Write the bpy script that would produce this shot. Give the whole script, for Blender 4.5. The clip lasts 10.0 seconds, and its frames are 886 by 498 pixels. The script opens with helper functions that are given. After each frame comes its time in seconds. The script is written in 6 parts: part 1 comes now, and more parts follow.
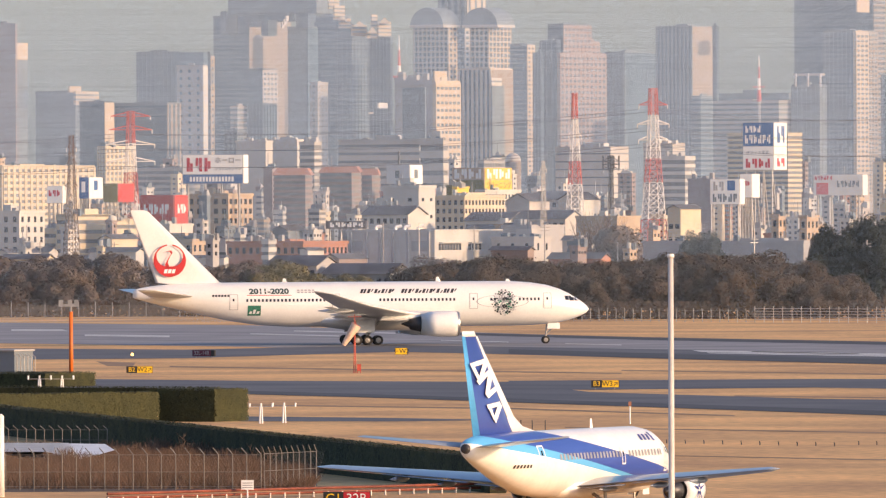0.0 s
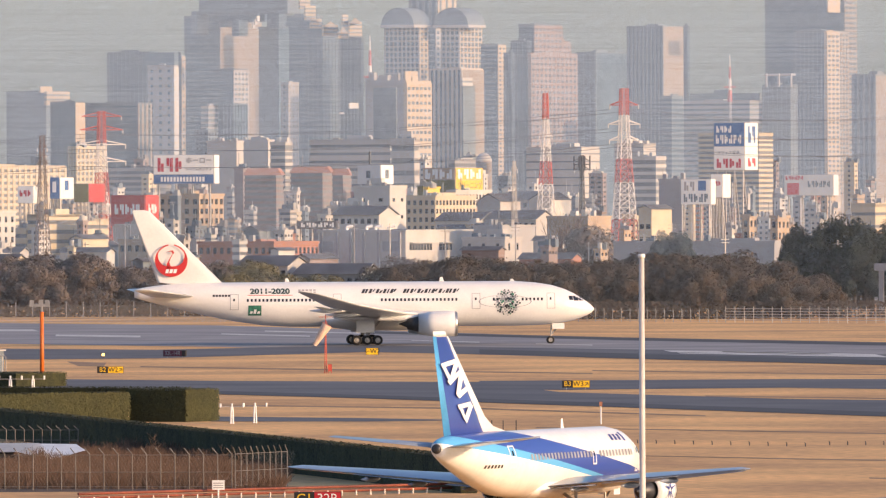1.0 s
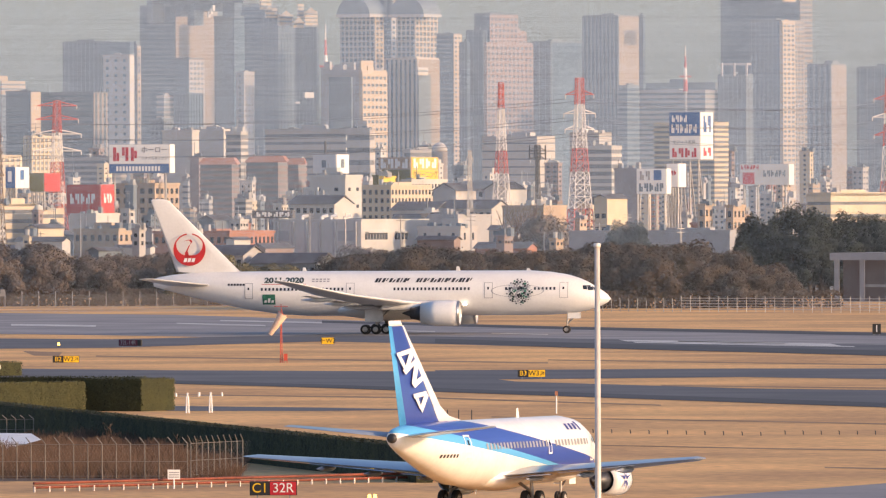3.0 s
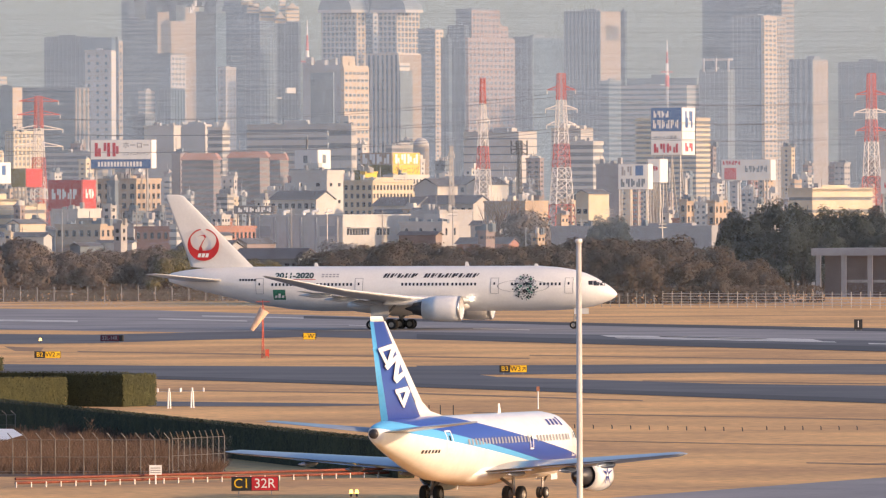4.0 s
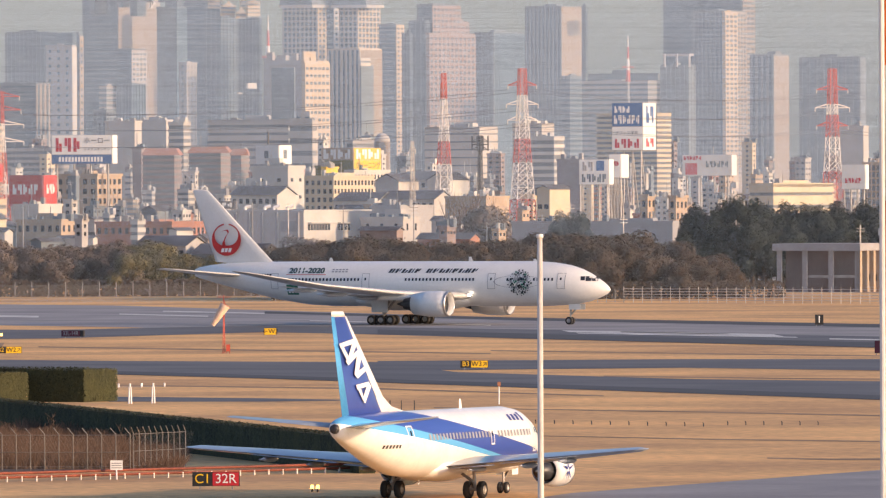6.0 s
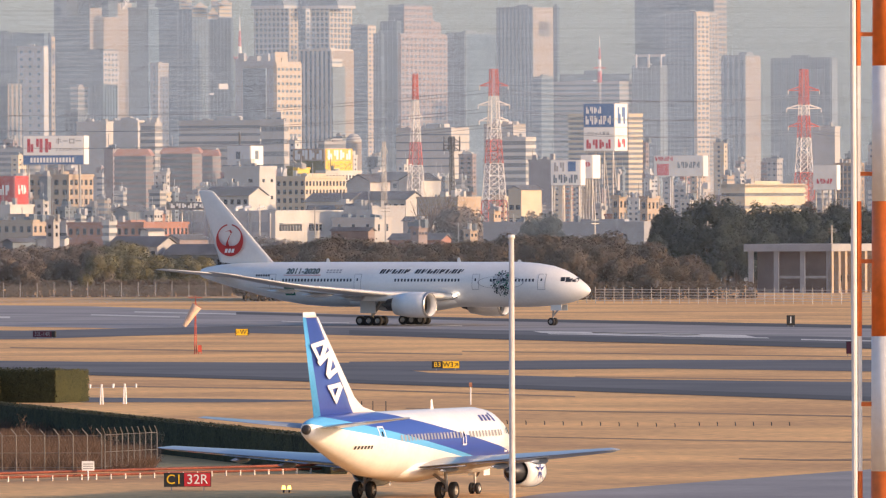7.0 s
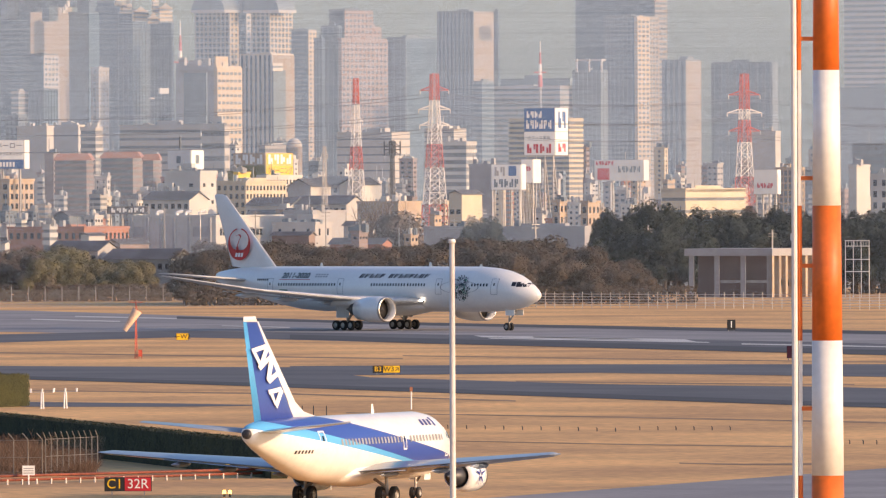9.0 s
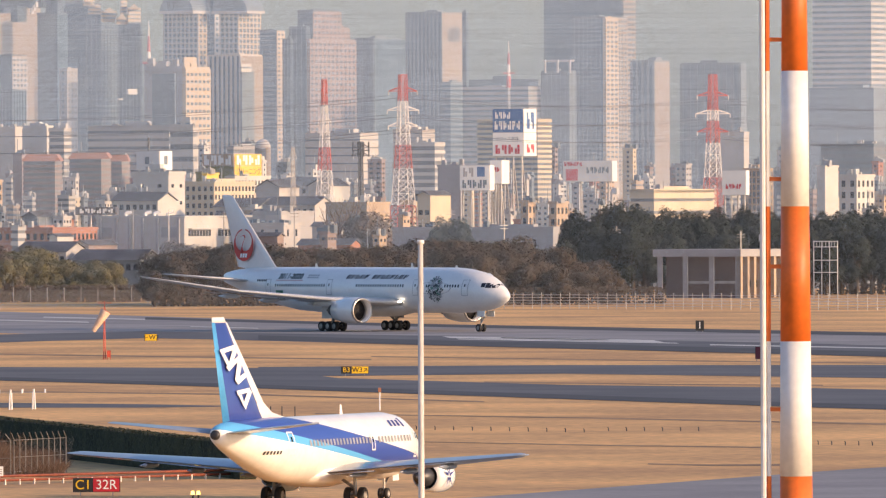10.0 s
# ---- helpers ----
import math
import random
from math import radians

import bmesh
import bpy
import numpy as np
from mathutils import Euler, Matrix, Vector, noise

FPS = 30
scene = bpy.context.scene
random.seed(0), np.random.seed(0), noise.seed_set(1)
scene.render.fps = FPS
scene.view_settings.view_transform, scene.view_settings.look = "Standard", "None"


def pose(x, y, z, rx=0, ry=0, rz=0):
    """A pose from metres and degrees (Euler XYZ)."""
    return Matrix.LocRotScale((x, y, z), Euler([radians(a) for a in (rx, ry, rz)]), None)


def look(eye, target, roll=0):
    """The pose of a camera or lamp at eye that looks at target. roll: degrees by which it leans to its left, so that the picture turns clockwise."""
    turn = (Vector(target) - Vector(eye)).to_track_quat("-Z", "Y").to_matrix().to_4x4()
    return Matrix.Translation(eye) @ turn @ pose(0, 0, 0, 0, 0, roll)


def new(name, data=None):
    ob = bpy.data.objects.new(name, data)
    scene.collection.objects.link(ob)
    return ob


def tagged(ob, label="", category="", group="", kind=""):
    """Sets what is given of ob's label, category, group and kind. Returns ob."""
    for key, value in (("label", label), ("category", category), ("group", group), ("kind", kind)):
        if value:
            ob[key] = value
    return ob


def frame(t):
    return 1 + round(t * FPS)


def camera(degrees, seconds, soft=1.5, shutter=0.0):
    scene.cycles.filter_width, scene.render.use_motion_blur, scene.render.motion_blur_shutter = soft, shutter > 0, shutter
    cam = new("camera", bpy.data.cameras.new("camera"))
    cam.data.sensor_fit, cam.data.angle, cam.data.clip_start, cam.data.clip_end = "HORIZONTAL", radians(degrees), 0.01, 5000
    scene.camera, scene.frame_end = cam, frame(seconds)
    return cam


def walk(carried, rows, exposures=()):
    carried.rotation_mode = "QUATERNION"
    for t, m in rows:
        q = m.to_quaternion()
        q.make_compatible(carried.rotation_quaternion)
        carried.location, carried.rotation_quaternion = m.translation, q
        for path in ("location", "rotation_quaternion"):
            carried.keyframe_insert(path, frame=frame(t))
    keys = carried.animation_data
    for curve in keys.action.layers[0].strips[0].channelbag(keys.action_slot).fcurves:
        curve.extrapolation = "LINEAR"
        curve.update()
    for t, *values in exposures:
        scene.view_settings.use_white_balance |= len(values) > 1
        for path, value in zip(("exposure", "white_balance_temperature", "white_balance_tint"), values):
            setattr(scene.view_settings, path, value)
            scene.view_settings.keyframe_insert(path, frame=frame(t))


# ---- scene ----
cam = camera(4.49, 10.0, soft=1.25)
H, F = 17.66, 20000.0          # eye height; sight-line units are 1/F of the distance
LEAN = radians(0.25)
# seconds, turn to the right and tilt of the view, in sight-line units
TURNS = [
    (0.0, 0, -57), (0.5, 30.5, -54.7), (1.0, 51.5, -57), (1.5, 78.3, -60.5), (2.0, 97.7, -65), (2.5, 115.3, -70),
    (4.0, 162.5, -84.3), (4.5, 186, -84.5), (5.0, 205.3, -89.7), (5.5, 214.5, -93), (7.0, 281.8, -92), (7.5, 304.8, -90.4),
    (8.0, 330.8, -88.5), (8.5, 358.5, -86.2), (9.0, 387, -84.6), (9.5, 416.3, -83.9), (10.0, 442.8, -83.4),
]
walk(cam, [(t, pose(0, 0, H, 90 + math.degrees(e / F), 0, -math.degrees(b / F)) @ pose(0, 0, 0, 0, 0, -0.25)) for t, b, e in TURNS],
     exposures=[(0.0, 0.9, 7250, 21), (10.0, 0.9, 7250, 21)])

# ---- light: low winter sun from the right, slightly behind the camera, hazy sky ----
SUN = Vector((0.86, -0.46, 0.225)).normalized()
world = bpy.data.worlds.new("sky")
scene.world = world
world.use_nodes = True
wn = world.node_tree.nodes
sky = wn.new("ShaderNodeTexSky")
sky.sky_type, sky.sun_disc = "NISHITA", False
sky.sun_elevation, sky.sun_rotation = math.asin(SUN.z), math.atan2(SUN.x, SUN.y)
sky.air_density, sky.dust_density, sky.ozone_density = 1.0, 2.0, 4.0
wn["Background"].inputs["Strength"].default_value = 0.15
world.node_tree.links.new(sky.outputs[0], wn["Background"].inputs["Color"])
sun = new("sun", bpy.data.lights.new("sun", "SUN"))
sun.data.energy, sun.data.angle, sun.data.color = 2.45, radians(0.6), (1.0, 0.71, 0.42)
sun.matrix_world = look(SUN * 100, (0, 0, 0))


# ---- helpers of this scene ----
def sight(u, v):
    b, q = u - 784, v - 441
    return (b - LEAN * q) / F, (-57 - q - LEAN * b) / F


def on_ground(u, v, z=0.0):
    a, e = sight(u, v)
    d = (z - H) / e
    return Vector((a * d, d, z))


def at(u, v, d):
    a, e = sight(u, v)
    return Vector((a * d, d, H + e * d))


def finish(bm, name, mat, smooth=False):
    bmesh.ops.recalc_face_normals(bm, faces=bm.faces[:])
    me = bpy.data.meshes.new(name)
    bm.to_mesh(me)
    bm.free()
    for m in (mat if isinstance(mat, (list, tuple)) else [mat]):
        me.materials.append(m)
    if smooth:
        for p in me.polygons:
            p.use_smooth = True
    return me


def part(name, bm, mat, parent, label="", smooth=False, m=None):
    me = bm if isinstance(bm, bpy.types.Mesh) else finish(bm, name, mat, smooth)
    ob = new(name, me)
    ob.parent = parent
    if m is not None:
        ob.matrix_basis = m
    return tagged(ob, label)


def thing(name, m, label, category, group="", kind=""):
    ob = new(name)
    ob.matrix_basis = m
    return tagged(ob, label, category, group, kind)


def box(bm, x0, x1, y0, y1, z0, z1):
    v = [bm.verts.new((x, y, z)) for z in (z0, z1) for x, y in ((x0, y0), (x1, y0), (x1, y1), (x0, y1))]
    for f in ((3, 2, 1, 0), (4, 5, 6, 7), (0, 1, 5, 4), (1, 2, 6, 5), (2, 3, 7, 6), (3, 0, 4, 7)):
        bm.faces.new([v[i] for i in f])
    return bm


def boxes(*dims):
    bm = bmesh.new()
    for d in dims:
        box(bm, *d)
    return bm


def rod(bm, a, b, r0, r1=None, n=8):
    a, b = Vector(a), Vector(b)
    r1 = r0 if r1 is None else r1
    q = (b - a).to_track_quat("Z", "Y")
    rings = []
    for p, r in ((a, r0), (b, r1)):
        rings.append([bm.verts.new(p + q @ Vector((r * math.cos(k * math.tau / n), r * math.sin(k * math.tau / n), 0))) for k in range(n)])
    for k in range(n):
        bm.faces.new((rings[0][k], rings[0][(k + 1) % n], rings[1][(k + 1) % n], rings[1][k]))
    bm.faces.new(rings[0][::-1])
    bm.faces.new(rings[1])
    return bm


def rods(r, *ends, n=6):
    bm = bmesh.new()
    for a, b in ends:
        rod(bm, a, b, r, n=n)
    return bm


def loft(bm, rings, caps=True):
    vs = [[bm.verts.new(p) for p in ring] for ring in rings]
    n = len(vs[0])
    for a, b in zip(vs, vs[1:]):
        for k in range(n):
            bm.faces.new((a[k], a[(k + 1) % n], b[(k + 1) % n], b[k]))
    if caps:
        bm.faces.new(vs[0][::-1])
        bm.faces.new(vs[-1])
    return bm


def polygon(bm, pts):
    bm.faces.new([bm.verts.new(p) for p in pts])
    return bm


def lettering(name, text, size, mat, parent, m, label="", bold=0.0):
    cu = bpy.data.curves.new(name, "FONT")
    cu.body, cu.size, cu.extrude, cu.align_x, cu.align_y = text, size, 0.01, "CENTER", "CENTER"
    cu.offset = bold
    ob = bpy.data.objects.new(name, cu)
    scene.collection.objects.link(ob)
    bpy.context.view_layer.update()
    me = bpy.data.meshes.new_from_object(ob.evaluated_get(bpy.context.evaluated_depsgraph_get()))
    bpy.data.objects.remove(ob)
    me.materials.clear()
    me.materials.append(mat)
    return part(name, me, mat, parent, label, m=m)


# ---- materials ----
def surface(name, base, rough=0.6, metal=0.0, var=0.12, size=2.0, fine=0.15, bump=0.0, piece=0.0, second=None, coat=0.0):
    """A surface whose colour wanders at two sizes (metres), with fine relief and a shift from piece to piece."""
    mat = bpy.data.materials.new(name)
    mat.use_nodes = True
    nt = mat.node_tree
    N, L = nt.nodes, nt.links
    bsdf = N["Principled BSDF"]
    bsdf.inputs["Roughness"].default_value, bsdf.inputs["Metallic"].default_value = rough, metal
    bsdf.inputs["Coat Weight"].default_value = coat
    geo = N.new("ShaderNodeNewGeometry")
    big, small = N.new("ShaderNodeTexNoise"), N.new("ShaderNodeTexNoise")
    big.inputs["Scale"].default_value, small.inputs["Scale"].default_value = 1 / size, 1 / fine
    big.inputs["Detail"].default_value = small.inputs["Detail"].default_value = 4
    for n in (big, small):
        L.new(geo.outputs["Position"], n.inputs["Vector"])
    ramp = N.new("ShaderNodeValToRGB")
    lo = [c * (1 - 2 * var) for c in base] if second is None else second
    ramp.color_ramp.elements[0].position, ramp.color_ramp.elements[1].position = 0.36, 0.64
    ramp.color_ramp.elements[0].color, ramp.color_ramp.elements[1].color = (*lo, 1), (*base, 1)
    L.new(big.outputs["Fac"], ramp.inputs["Fac"])
    hsv = N.new("ShaderNodeHueSaturation")
    L.new(ramp.outputs["Color"], hsv.inputs["Color"])
    mr = N.new("ShaderNodeMapRange")
    mr.inputs["From Min"].default_value, mr.inputs["From Max"].default_value = 0.3, 0.7
    mr.inputs["To Min"].default_value, mr.inputs["To Max"].default_value = 1 - var, 1 + var
    L.new(small.outputs["Fac"], mr.inputs["Value"])
    val = mr.outputs["Result"]
    if piece:
        info, add = N.new("ShaderNodeObjectInfo"), N.new("ShaderNodeMath")
        add.operation = "MULTIPLY_ADD"
        add.inputs[1].default_value = piece
        L.new(info.outputs["Random"], add.inputs[0])
        L.new(val, add.inputs[2])
        val = add.outputs[0]
    L.new(val, hsv.inputs["Value"])
    L.new(hsv.outputs["Color"], bsdf.inputs["Base Color"])
    if bump:
        bp = N.new("ShaderNodeBump")
        bp.inputs["Strength"].default_value, bp.inputs["Distance"].default_value = 0.6, bump
        L.new(small.outputs["Fac"], bp.inputs["Height"])
        L.new(bp.outputs["Normal"], bsdf.inputs["Normal"])
    return mat


M = {}
def paint(key, *a, **k):
    M[key] = surface(key, *a, **k)


paint("grass", (0.82, 0.45, 0.165), 0.95, var=0.24, size=30, fine=1.1, second=(0.50, 0.265, 0.105))
paint("asphalt", (0.115, 0.115, 0.12), 0.85, var=0.12, size=16, fine=0.6, second=(0.075, 0.077, 0.085))
paint("concrete", (0.30, 0.28, 0.27), 0.85, var=0.1, size=18, fine=0.7, second=(0.20, 0.19, 0.19))
paint("marking", (0.62, 0.6, 0.56), 0.8, var=0.15, size=4, fine=0.3)
paint("white_paint", (0.78, 0.765, 0.73), 0.3, var=0.03, size=3, fine=0.3, coat=0.3)
# parked airliner's wings: shade and reflected sky put into a darker, bluer grey
paint("wing_sky_shade_grey", (0.24, 0.28, 0.34), 0.3, var=0.06, size=2, fine=0.3, coat=0.3)
# sign red darkened: shade of turned-away faces put into the colour
paint("sign_red_shaded", (0.13, 0.02, 0.04), 0.5, var=0.05)
paint("wing_grey", (0.60, 0.61, 0.62), 0.4, var=0.05, size=2, fine=0.3, coat=0.2)
paint("bare_metal", (0.55, 0.53, 0.5), 0.3, 0.9, var=0.1, size=1, fine=0.1)
paint("dark_metal", (0.07, 0.07, 0.075), 0.45, 0.5, var=0.15, size=0.6, fine=0.1)
paint("rubber", (0.022, 0.022, 0.024), 0.8, var=0.15, size=0.4, fine=0.05)
paint("window_dark", (0.025, 0.03, 0.04), 0.15, var=0.1, size=1, fine=0.2)
paint("line_grey", (0.33, 0.33, 0.34), 0.5, var=0.1)
paint("ink", (0.03, 0.03, 0.035), 0.5, var=0.1)
paint("red_ink", (0.55, 0.03, 0.03), 0.4, var=0.08)
paint("green_ink", (0.03, 0.2, 0.13), 0.5, var=0.2, size=0.4)
paint("green_dark", (0.03, 0.075, 0.07), 0.5, var=0.3, size=0.5)
paint("blue_ink", (0.03, 0.05, 0.26), 0.4, var=0.08)
paint("fin_blue", (0.035, 0.07, 0.30), 0.35, var=0.06, size=1.5, coat=0.3)
paint("light_blue", (0.07, 0.36, 0.66), 0.35, var=0.06, size=1.5, coat=0.3)
paint("hedge_leaf", (0.064, 0.066, 0.023), 0.85, var=0.12, size=1.5, fine=0.4, piece=0.0, second=(0.05, 0.054, 0.022))
paint("wood_leaf", (0.074, 0.053, 0.036), 0.95, var=0.1, size=2.5, fine=0.7, piece=0.25, second=(0.052, 0.040, 0.028))
paint("brown_leaf", (0.12, 0.088, 0.066), 0.9, var=0.15, size=2.5, fine=0.7, piece=0.3, second=(0.08, 0.062, 0.05))
paint("bamboo_leaf", (0.12, 0.10, 0.038), 0.85, var=0.15, size=2.0, fine=0.6, piece=0.3, second=(0.07, 0.066, 0.03))
paint("pine_leaf", (0.018, 0.026, 0.02), 0.95, var=0.2, size=2.5, fine=0.7, piece=0.3, second=(0.012, 0.019, 0.017))
paint("bark", (0.09, 0.07, 0.05), 0.9, var=0.25, size=0.5, fine=0.08)
paint("scrub", (0.17, 0.10, 0.066), 0.95, var=0.25, size=1.5, fine=0.3, second=(0.10, 0.065, 0.046))
paint("twig", (0.16, 0.10, 0.065), 0.9, var=0.25, size=0.6, fine=0.1)
paint("fence_grey", (0.23, 0.205, 0.18), 0.6, 0.3, var=0.15, size=1, fine=0.1)
paint("galvanised", (0.42, 0.40, 0.38), 0.5, 0.6, var=0.12, size=1, fine=0.1)
paint("orange_paint", (0.80, 0.17, 0.025), 0.5, var=0.12, size=1.5, fine=0.15)
paint("pylon_red", (0.55, 0.085, 0.05), 0.6, var=0.15, size=3, fine=0.4)
paint("pylon_white", (0.75, 0.72, 0.68), 0.6, var=0.1, size=3, fine=0.4)
paint("rust_rail", (0.24, 0.055, 0.025), 0.6, var=0.2, size=1.5, fine=0.2)
paint("sign_yellow", (0.85, 0.52, 0.02), 0.5, var=0.05)
paint("sign_red", (0.5, 0.02, 0.03), 0.5, var=0.05)
paint("sign_black", (0.02, 0.02, 0.02), 0.5, var=0.05)
paint("sign_white", (0.8, 0.8, 0.78), 0.5, var=0.04)
paint("board_blue", (0.04, 0.13, 0.34), 0.5, var=0.08)
paint("roof_dark", (0.10, 0.10, 0.11), 0.8, var=0.2, size=4, fine=0.6, piece=0.3)
paint("glass_blue", (0.065, 0.115, 0.165), 0.25, var=0.15, size=12, fine=2)
paint("glass_grey", (0.14, 0.175, 0.20), 0.3, var=0.15, size=12, fine=2)
paint("wall_slate", (0.14, 0.175, 0.205), 0.7, var=0.08, size=9, fine=1.2)
paint("wall_grey", (0.36, 0.35, 0.35), 0.8, var=0.08, size=9, fine=1.2)
paint("wall_pale", (0.47, 0.44, 0.405), 0.8, var=0.07, size=9, fine=1.2)
paint("wall_cream", (0.55, 0.465, 0.33), 0.8, var=0.07, size=9, fine=1.2)
paint("wall_white", (0.51, 0.495, 0.46), 0.8, var=0.07, size=7, fine=0.8)
# sand and beige carry the sunlight on the far towers' sun sides
paint("wall_sunlit_sand", (0.46, 0.37, 0.27), 0.8, var=0.06, size=12, fine=1.5)
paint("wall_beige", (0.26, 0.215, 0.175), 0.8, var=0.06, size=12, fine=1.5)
paint("wall_pink", (0.26, 0.195, 0.175), 0.8, var=0.08, size=9, fine=1.2)
paint("wall_brick", (0.38, 0.17, 0.11), 0.85, var=0.1, size=5, fine=0.6)
paint("wall_tan", (0.45, 0.34, 0.24), 0.85, var=0.1, size=6, fine=0.6)
paint("wall_olive", (0.17, 0.155, 0.05), 0.8, var=0.08)
paint("board_red", (0.5, 0.05, 0.035), 0.5, var=0.06)
paint("board_pale", (0.6, 0.62, 0.62), 0.5, var=0.05)
paint("board_orange", (0.75, 0.42, 0.06), 0.5, var=0.05)
paint("board_yellow", (0.75, 0.50, 0.06), 0.5, var=0.05)
paint("wall_brown", (0.17, 0.13, 0.115), 0.85, var=0.1, size=6, fine=0.6)
paint("pole_paint", (0.62, 0.56, 0.5), 0.45, var=0.08, size=1.5, fine=0.2)
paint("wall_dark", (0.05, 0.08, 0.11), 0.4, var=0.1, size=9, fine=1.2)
paint("glass_mid", (0.16, 0.165, 0.17), 0.4, var=0.15, size=6, fine=1)
paint("glow_amber", (0.9, 0.5, 0.05), 0.4, var=0.02)
gl = M["glow_amber"].node_tree.nodes["Principled BSDF"]
gl.inputs["Emission Color"].default_value, gl.inputs["Emission Strength"].default_value = (1, 0.6, 0.12, 1), 3.0
paint("lamp_white", (0.9, 0.88, 0.8), 0.4, var=0.02)
gl = M["lamp_white"].node_tree.nodes["Principled BSDF"]
gl.inputs["Emission Color"].default_value, gl.inputs["Emission Strength"].default_value = (1, 0.92, 0.75, 1), 6.0


def haze_strips(name, d, share, rows, mat):
    """Stand-in for hazy air at one distance: opaque hair-thin level strips in a haze colour that cover a small share of
    the view, lit by the day.
    """
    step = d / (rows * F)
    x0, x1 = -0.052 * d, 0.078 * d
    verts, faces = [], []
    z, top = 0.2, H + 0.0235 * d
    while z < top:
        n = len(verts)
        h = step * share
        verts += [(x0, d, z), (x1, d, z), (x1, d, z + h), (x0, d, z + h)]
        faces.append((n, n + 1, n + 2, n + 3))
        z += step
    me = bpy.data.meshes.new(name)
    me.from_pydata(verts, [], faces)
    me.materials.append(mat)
    tagged(new(name, me), "thin pale strips standing in for winter haze before the city", "haze", kind="stuff")


# pale blue haze colour for the strips added in front of the city
paint("haze_colour", (0.465, 0.63, 0.84), 1.0, var=0.02, size=200, fine=20)
M["haze_colour"].node_tree.nodes["Principled BSDF"].inputs["Specular IOR Level"].default_value = 0.0
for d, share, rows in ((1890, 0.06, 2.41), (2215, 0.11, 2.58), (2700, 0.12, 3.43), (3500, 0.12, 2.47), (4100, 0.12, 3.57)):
    haze_strips("haze", d, share, rows, M["haze_colour"])

# ---- ground ----
bm = bmesh.new()
polygon(bm, [(-3000, -600, 0), (3000, -600, 0), (3000, 7500, 0), (-3000, 7500, 0)])
tagged(new("ground", finish(bm, "ground", M["grass"])), "dry straw-coloured winter grass of the airfield", "ground", kind="structure")


def paved(name, mat, z, label, *uv):
    bm = polygon(bmesh.new(), [on_ground(u, v, z) for u, v in uv])
    return tagged(new(name, finish(bm, name, M[mat])), label, "pavement", kind="structure")


paved("runway_far", "concrete", 0.02, "grey concrete of the far runway end, with tyre marks", (-120, 570), (443, 576), (1143, 598), (1843, 611), (2150, 617), (2150, 660), (1843, 652), (1143, 634), (700, 622), (443, 614), (-120, 606))
paved("runway_shoulder", "asphalt", 0.03, "dark asphalt shoulder along the runway", (-120, 616), (330, 619), (700, 611), (1143, 618), (1843, 632), (2150, 640), (2150, 658), (1843, 650), (1143, 632), (700, 623), (330, 634), (-120, 638))
paved("taxiway_near", "asphalt", 0.02, "dark grey asphalt taxiway between dry grass", (-120, 668), (443, 674), (900, 676), (1043, 694), (1443, 706), (1850, 711), (2150, 718), (2150, 754), (1850, 745), (1443, 731), (1043, 717), (700, 705), (443, 698), (-120, 690))
paved("taxiway_branch", "asphalt", 0.03, "grey asphalt taxiway branching off", (900, 674), (1443, 671), (2150, 671), (2150, 696), (1850, 692), (1443, 686), (1043, 690), (900, 690))
paint("asphalt_dark", (0.055, 0.055, 0.06), 0.85, var=0.15, size=16, fine=0.6)
paint("soil_and_shadow", (0.36, 0.21, 0.11), 0.95, var=0.2, size=10, fine=0.6)
paved("taxiway_edge", "asphalt_dark", 0.035, "darker sealed edge of the taxiway", (-120, 686), (443, 692), (700, 699), (1043, 710), (1443, 723), (1850, 737), (2150, 745), (2150, 754), (1850, 745), (1443, 731), (1043, 717), (700, 705), (443, 698), (-120, 690))
paved("runway_edge", "asphalt_dark", 0.045, "dark sealed edge along the runway", (900, 618), (1143, 625), (1843, 643), (2150, 651), (2150, 660), (1843, 652), (1143, 634), (900, 626))
paved("runway_far_edge", "asphalt_dark", 0.035, "dark sealed far edge of the runway", (700, 586), (1143, 597), (1843, 610), (2150, 616), (2150, 622), (1843, 616), (1143, 602), (700, 590))
# worn soil strips; the third is a cast shadow painted on the grass
for n, uv in enumerate((((1000, 756), (1500, 764), (2100, 776), (2100, 779), (1500, 766), (1000, 757.5)), ((443, 716), (900, 722), (1300, 735), (1300, 737), (900, 724.5), (443, 718)), ((1590, 845), (1700, 847), (1850, 846), (1850, 850), (1700, 850), (1590, 847)), ((1180, 806), (1500, 812), (1800, 816), (1800, 818), (1500, 814), (1180, 807)), ((300, 648), (700, 654), (1100, 660), (1100, 662), (700, 656.5), (300, 650)), ((1100, 655), (1600, 662), (2100, 668), (2100, 670), (1600, 664), (1100, 656.5)), ((1300, 700), (1600, 704), (1900, 706), (1900, 708), (1600, 706), (1300, 702)), ((170, 640), (240, 642), (235, 649), (190, 648)))):
    paved("bare_strip_%d" % (n + 1), "soil_and_shadow", 0.015, "thin strip in the dry grass, worn bare soil and one painted shadow", *uv)
paved("dirt_track", "asphalt", 0.02, "narrow dark service track across the grass", (425, 737), (700, 740), (850, 743), (850, 744), (700, 746), (425, 746))
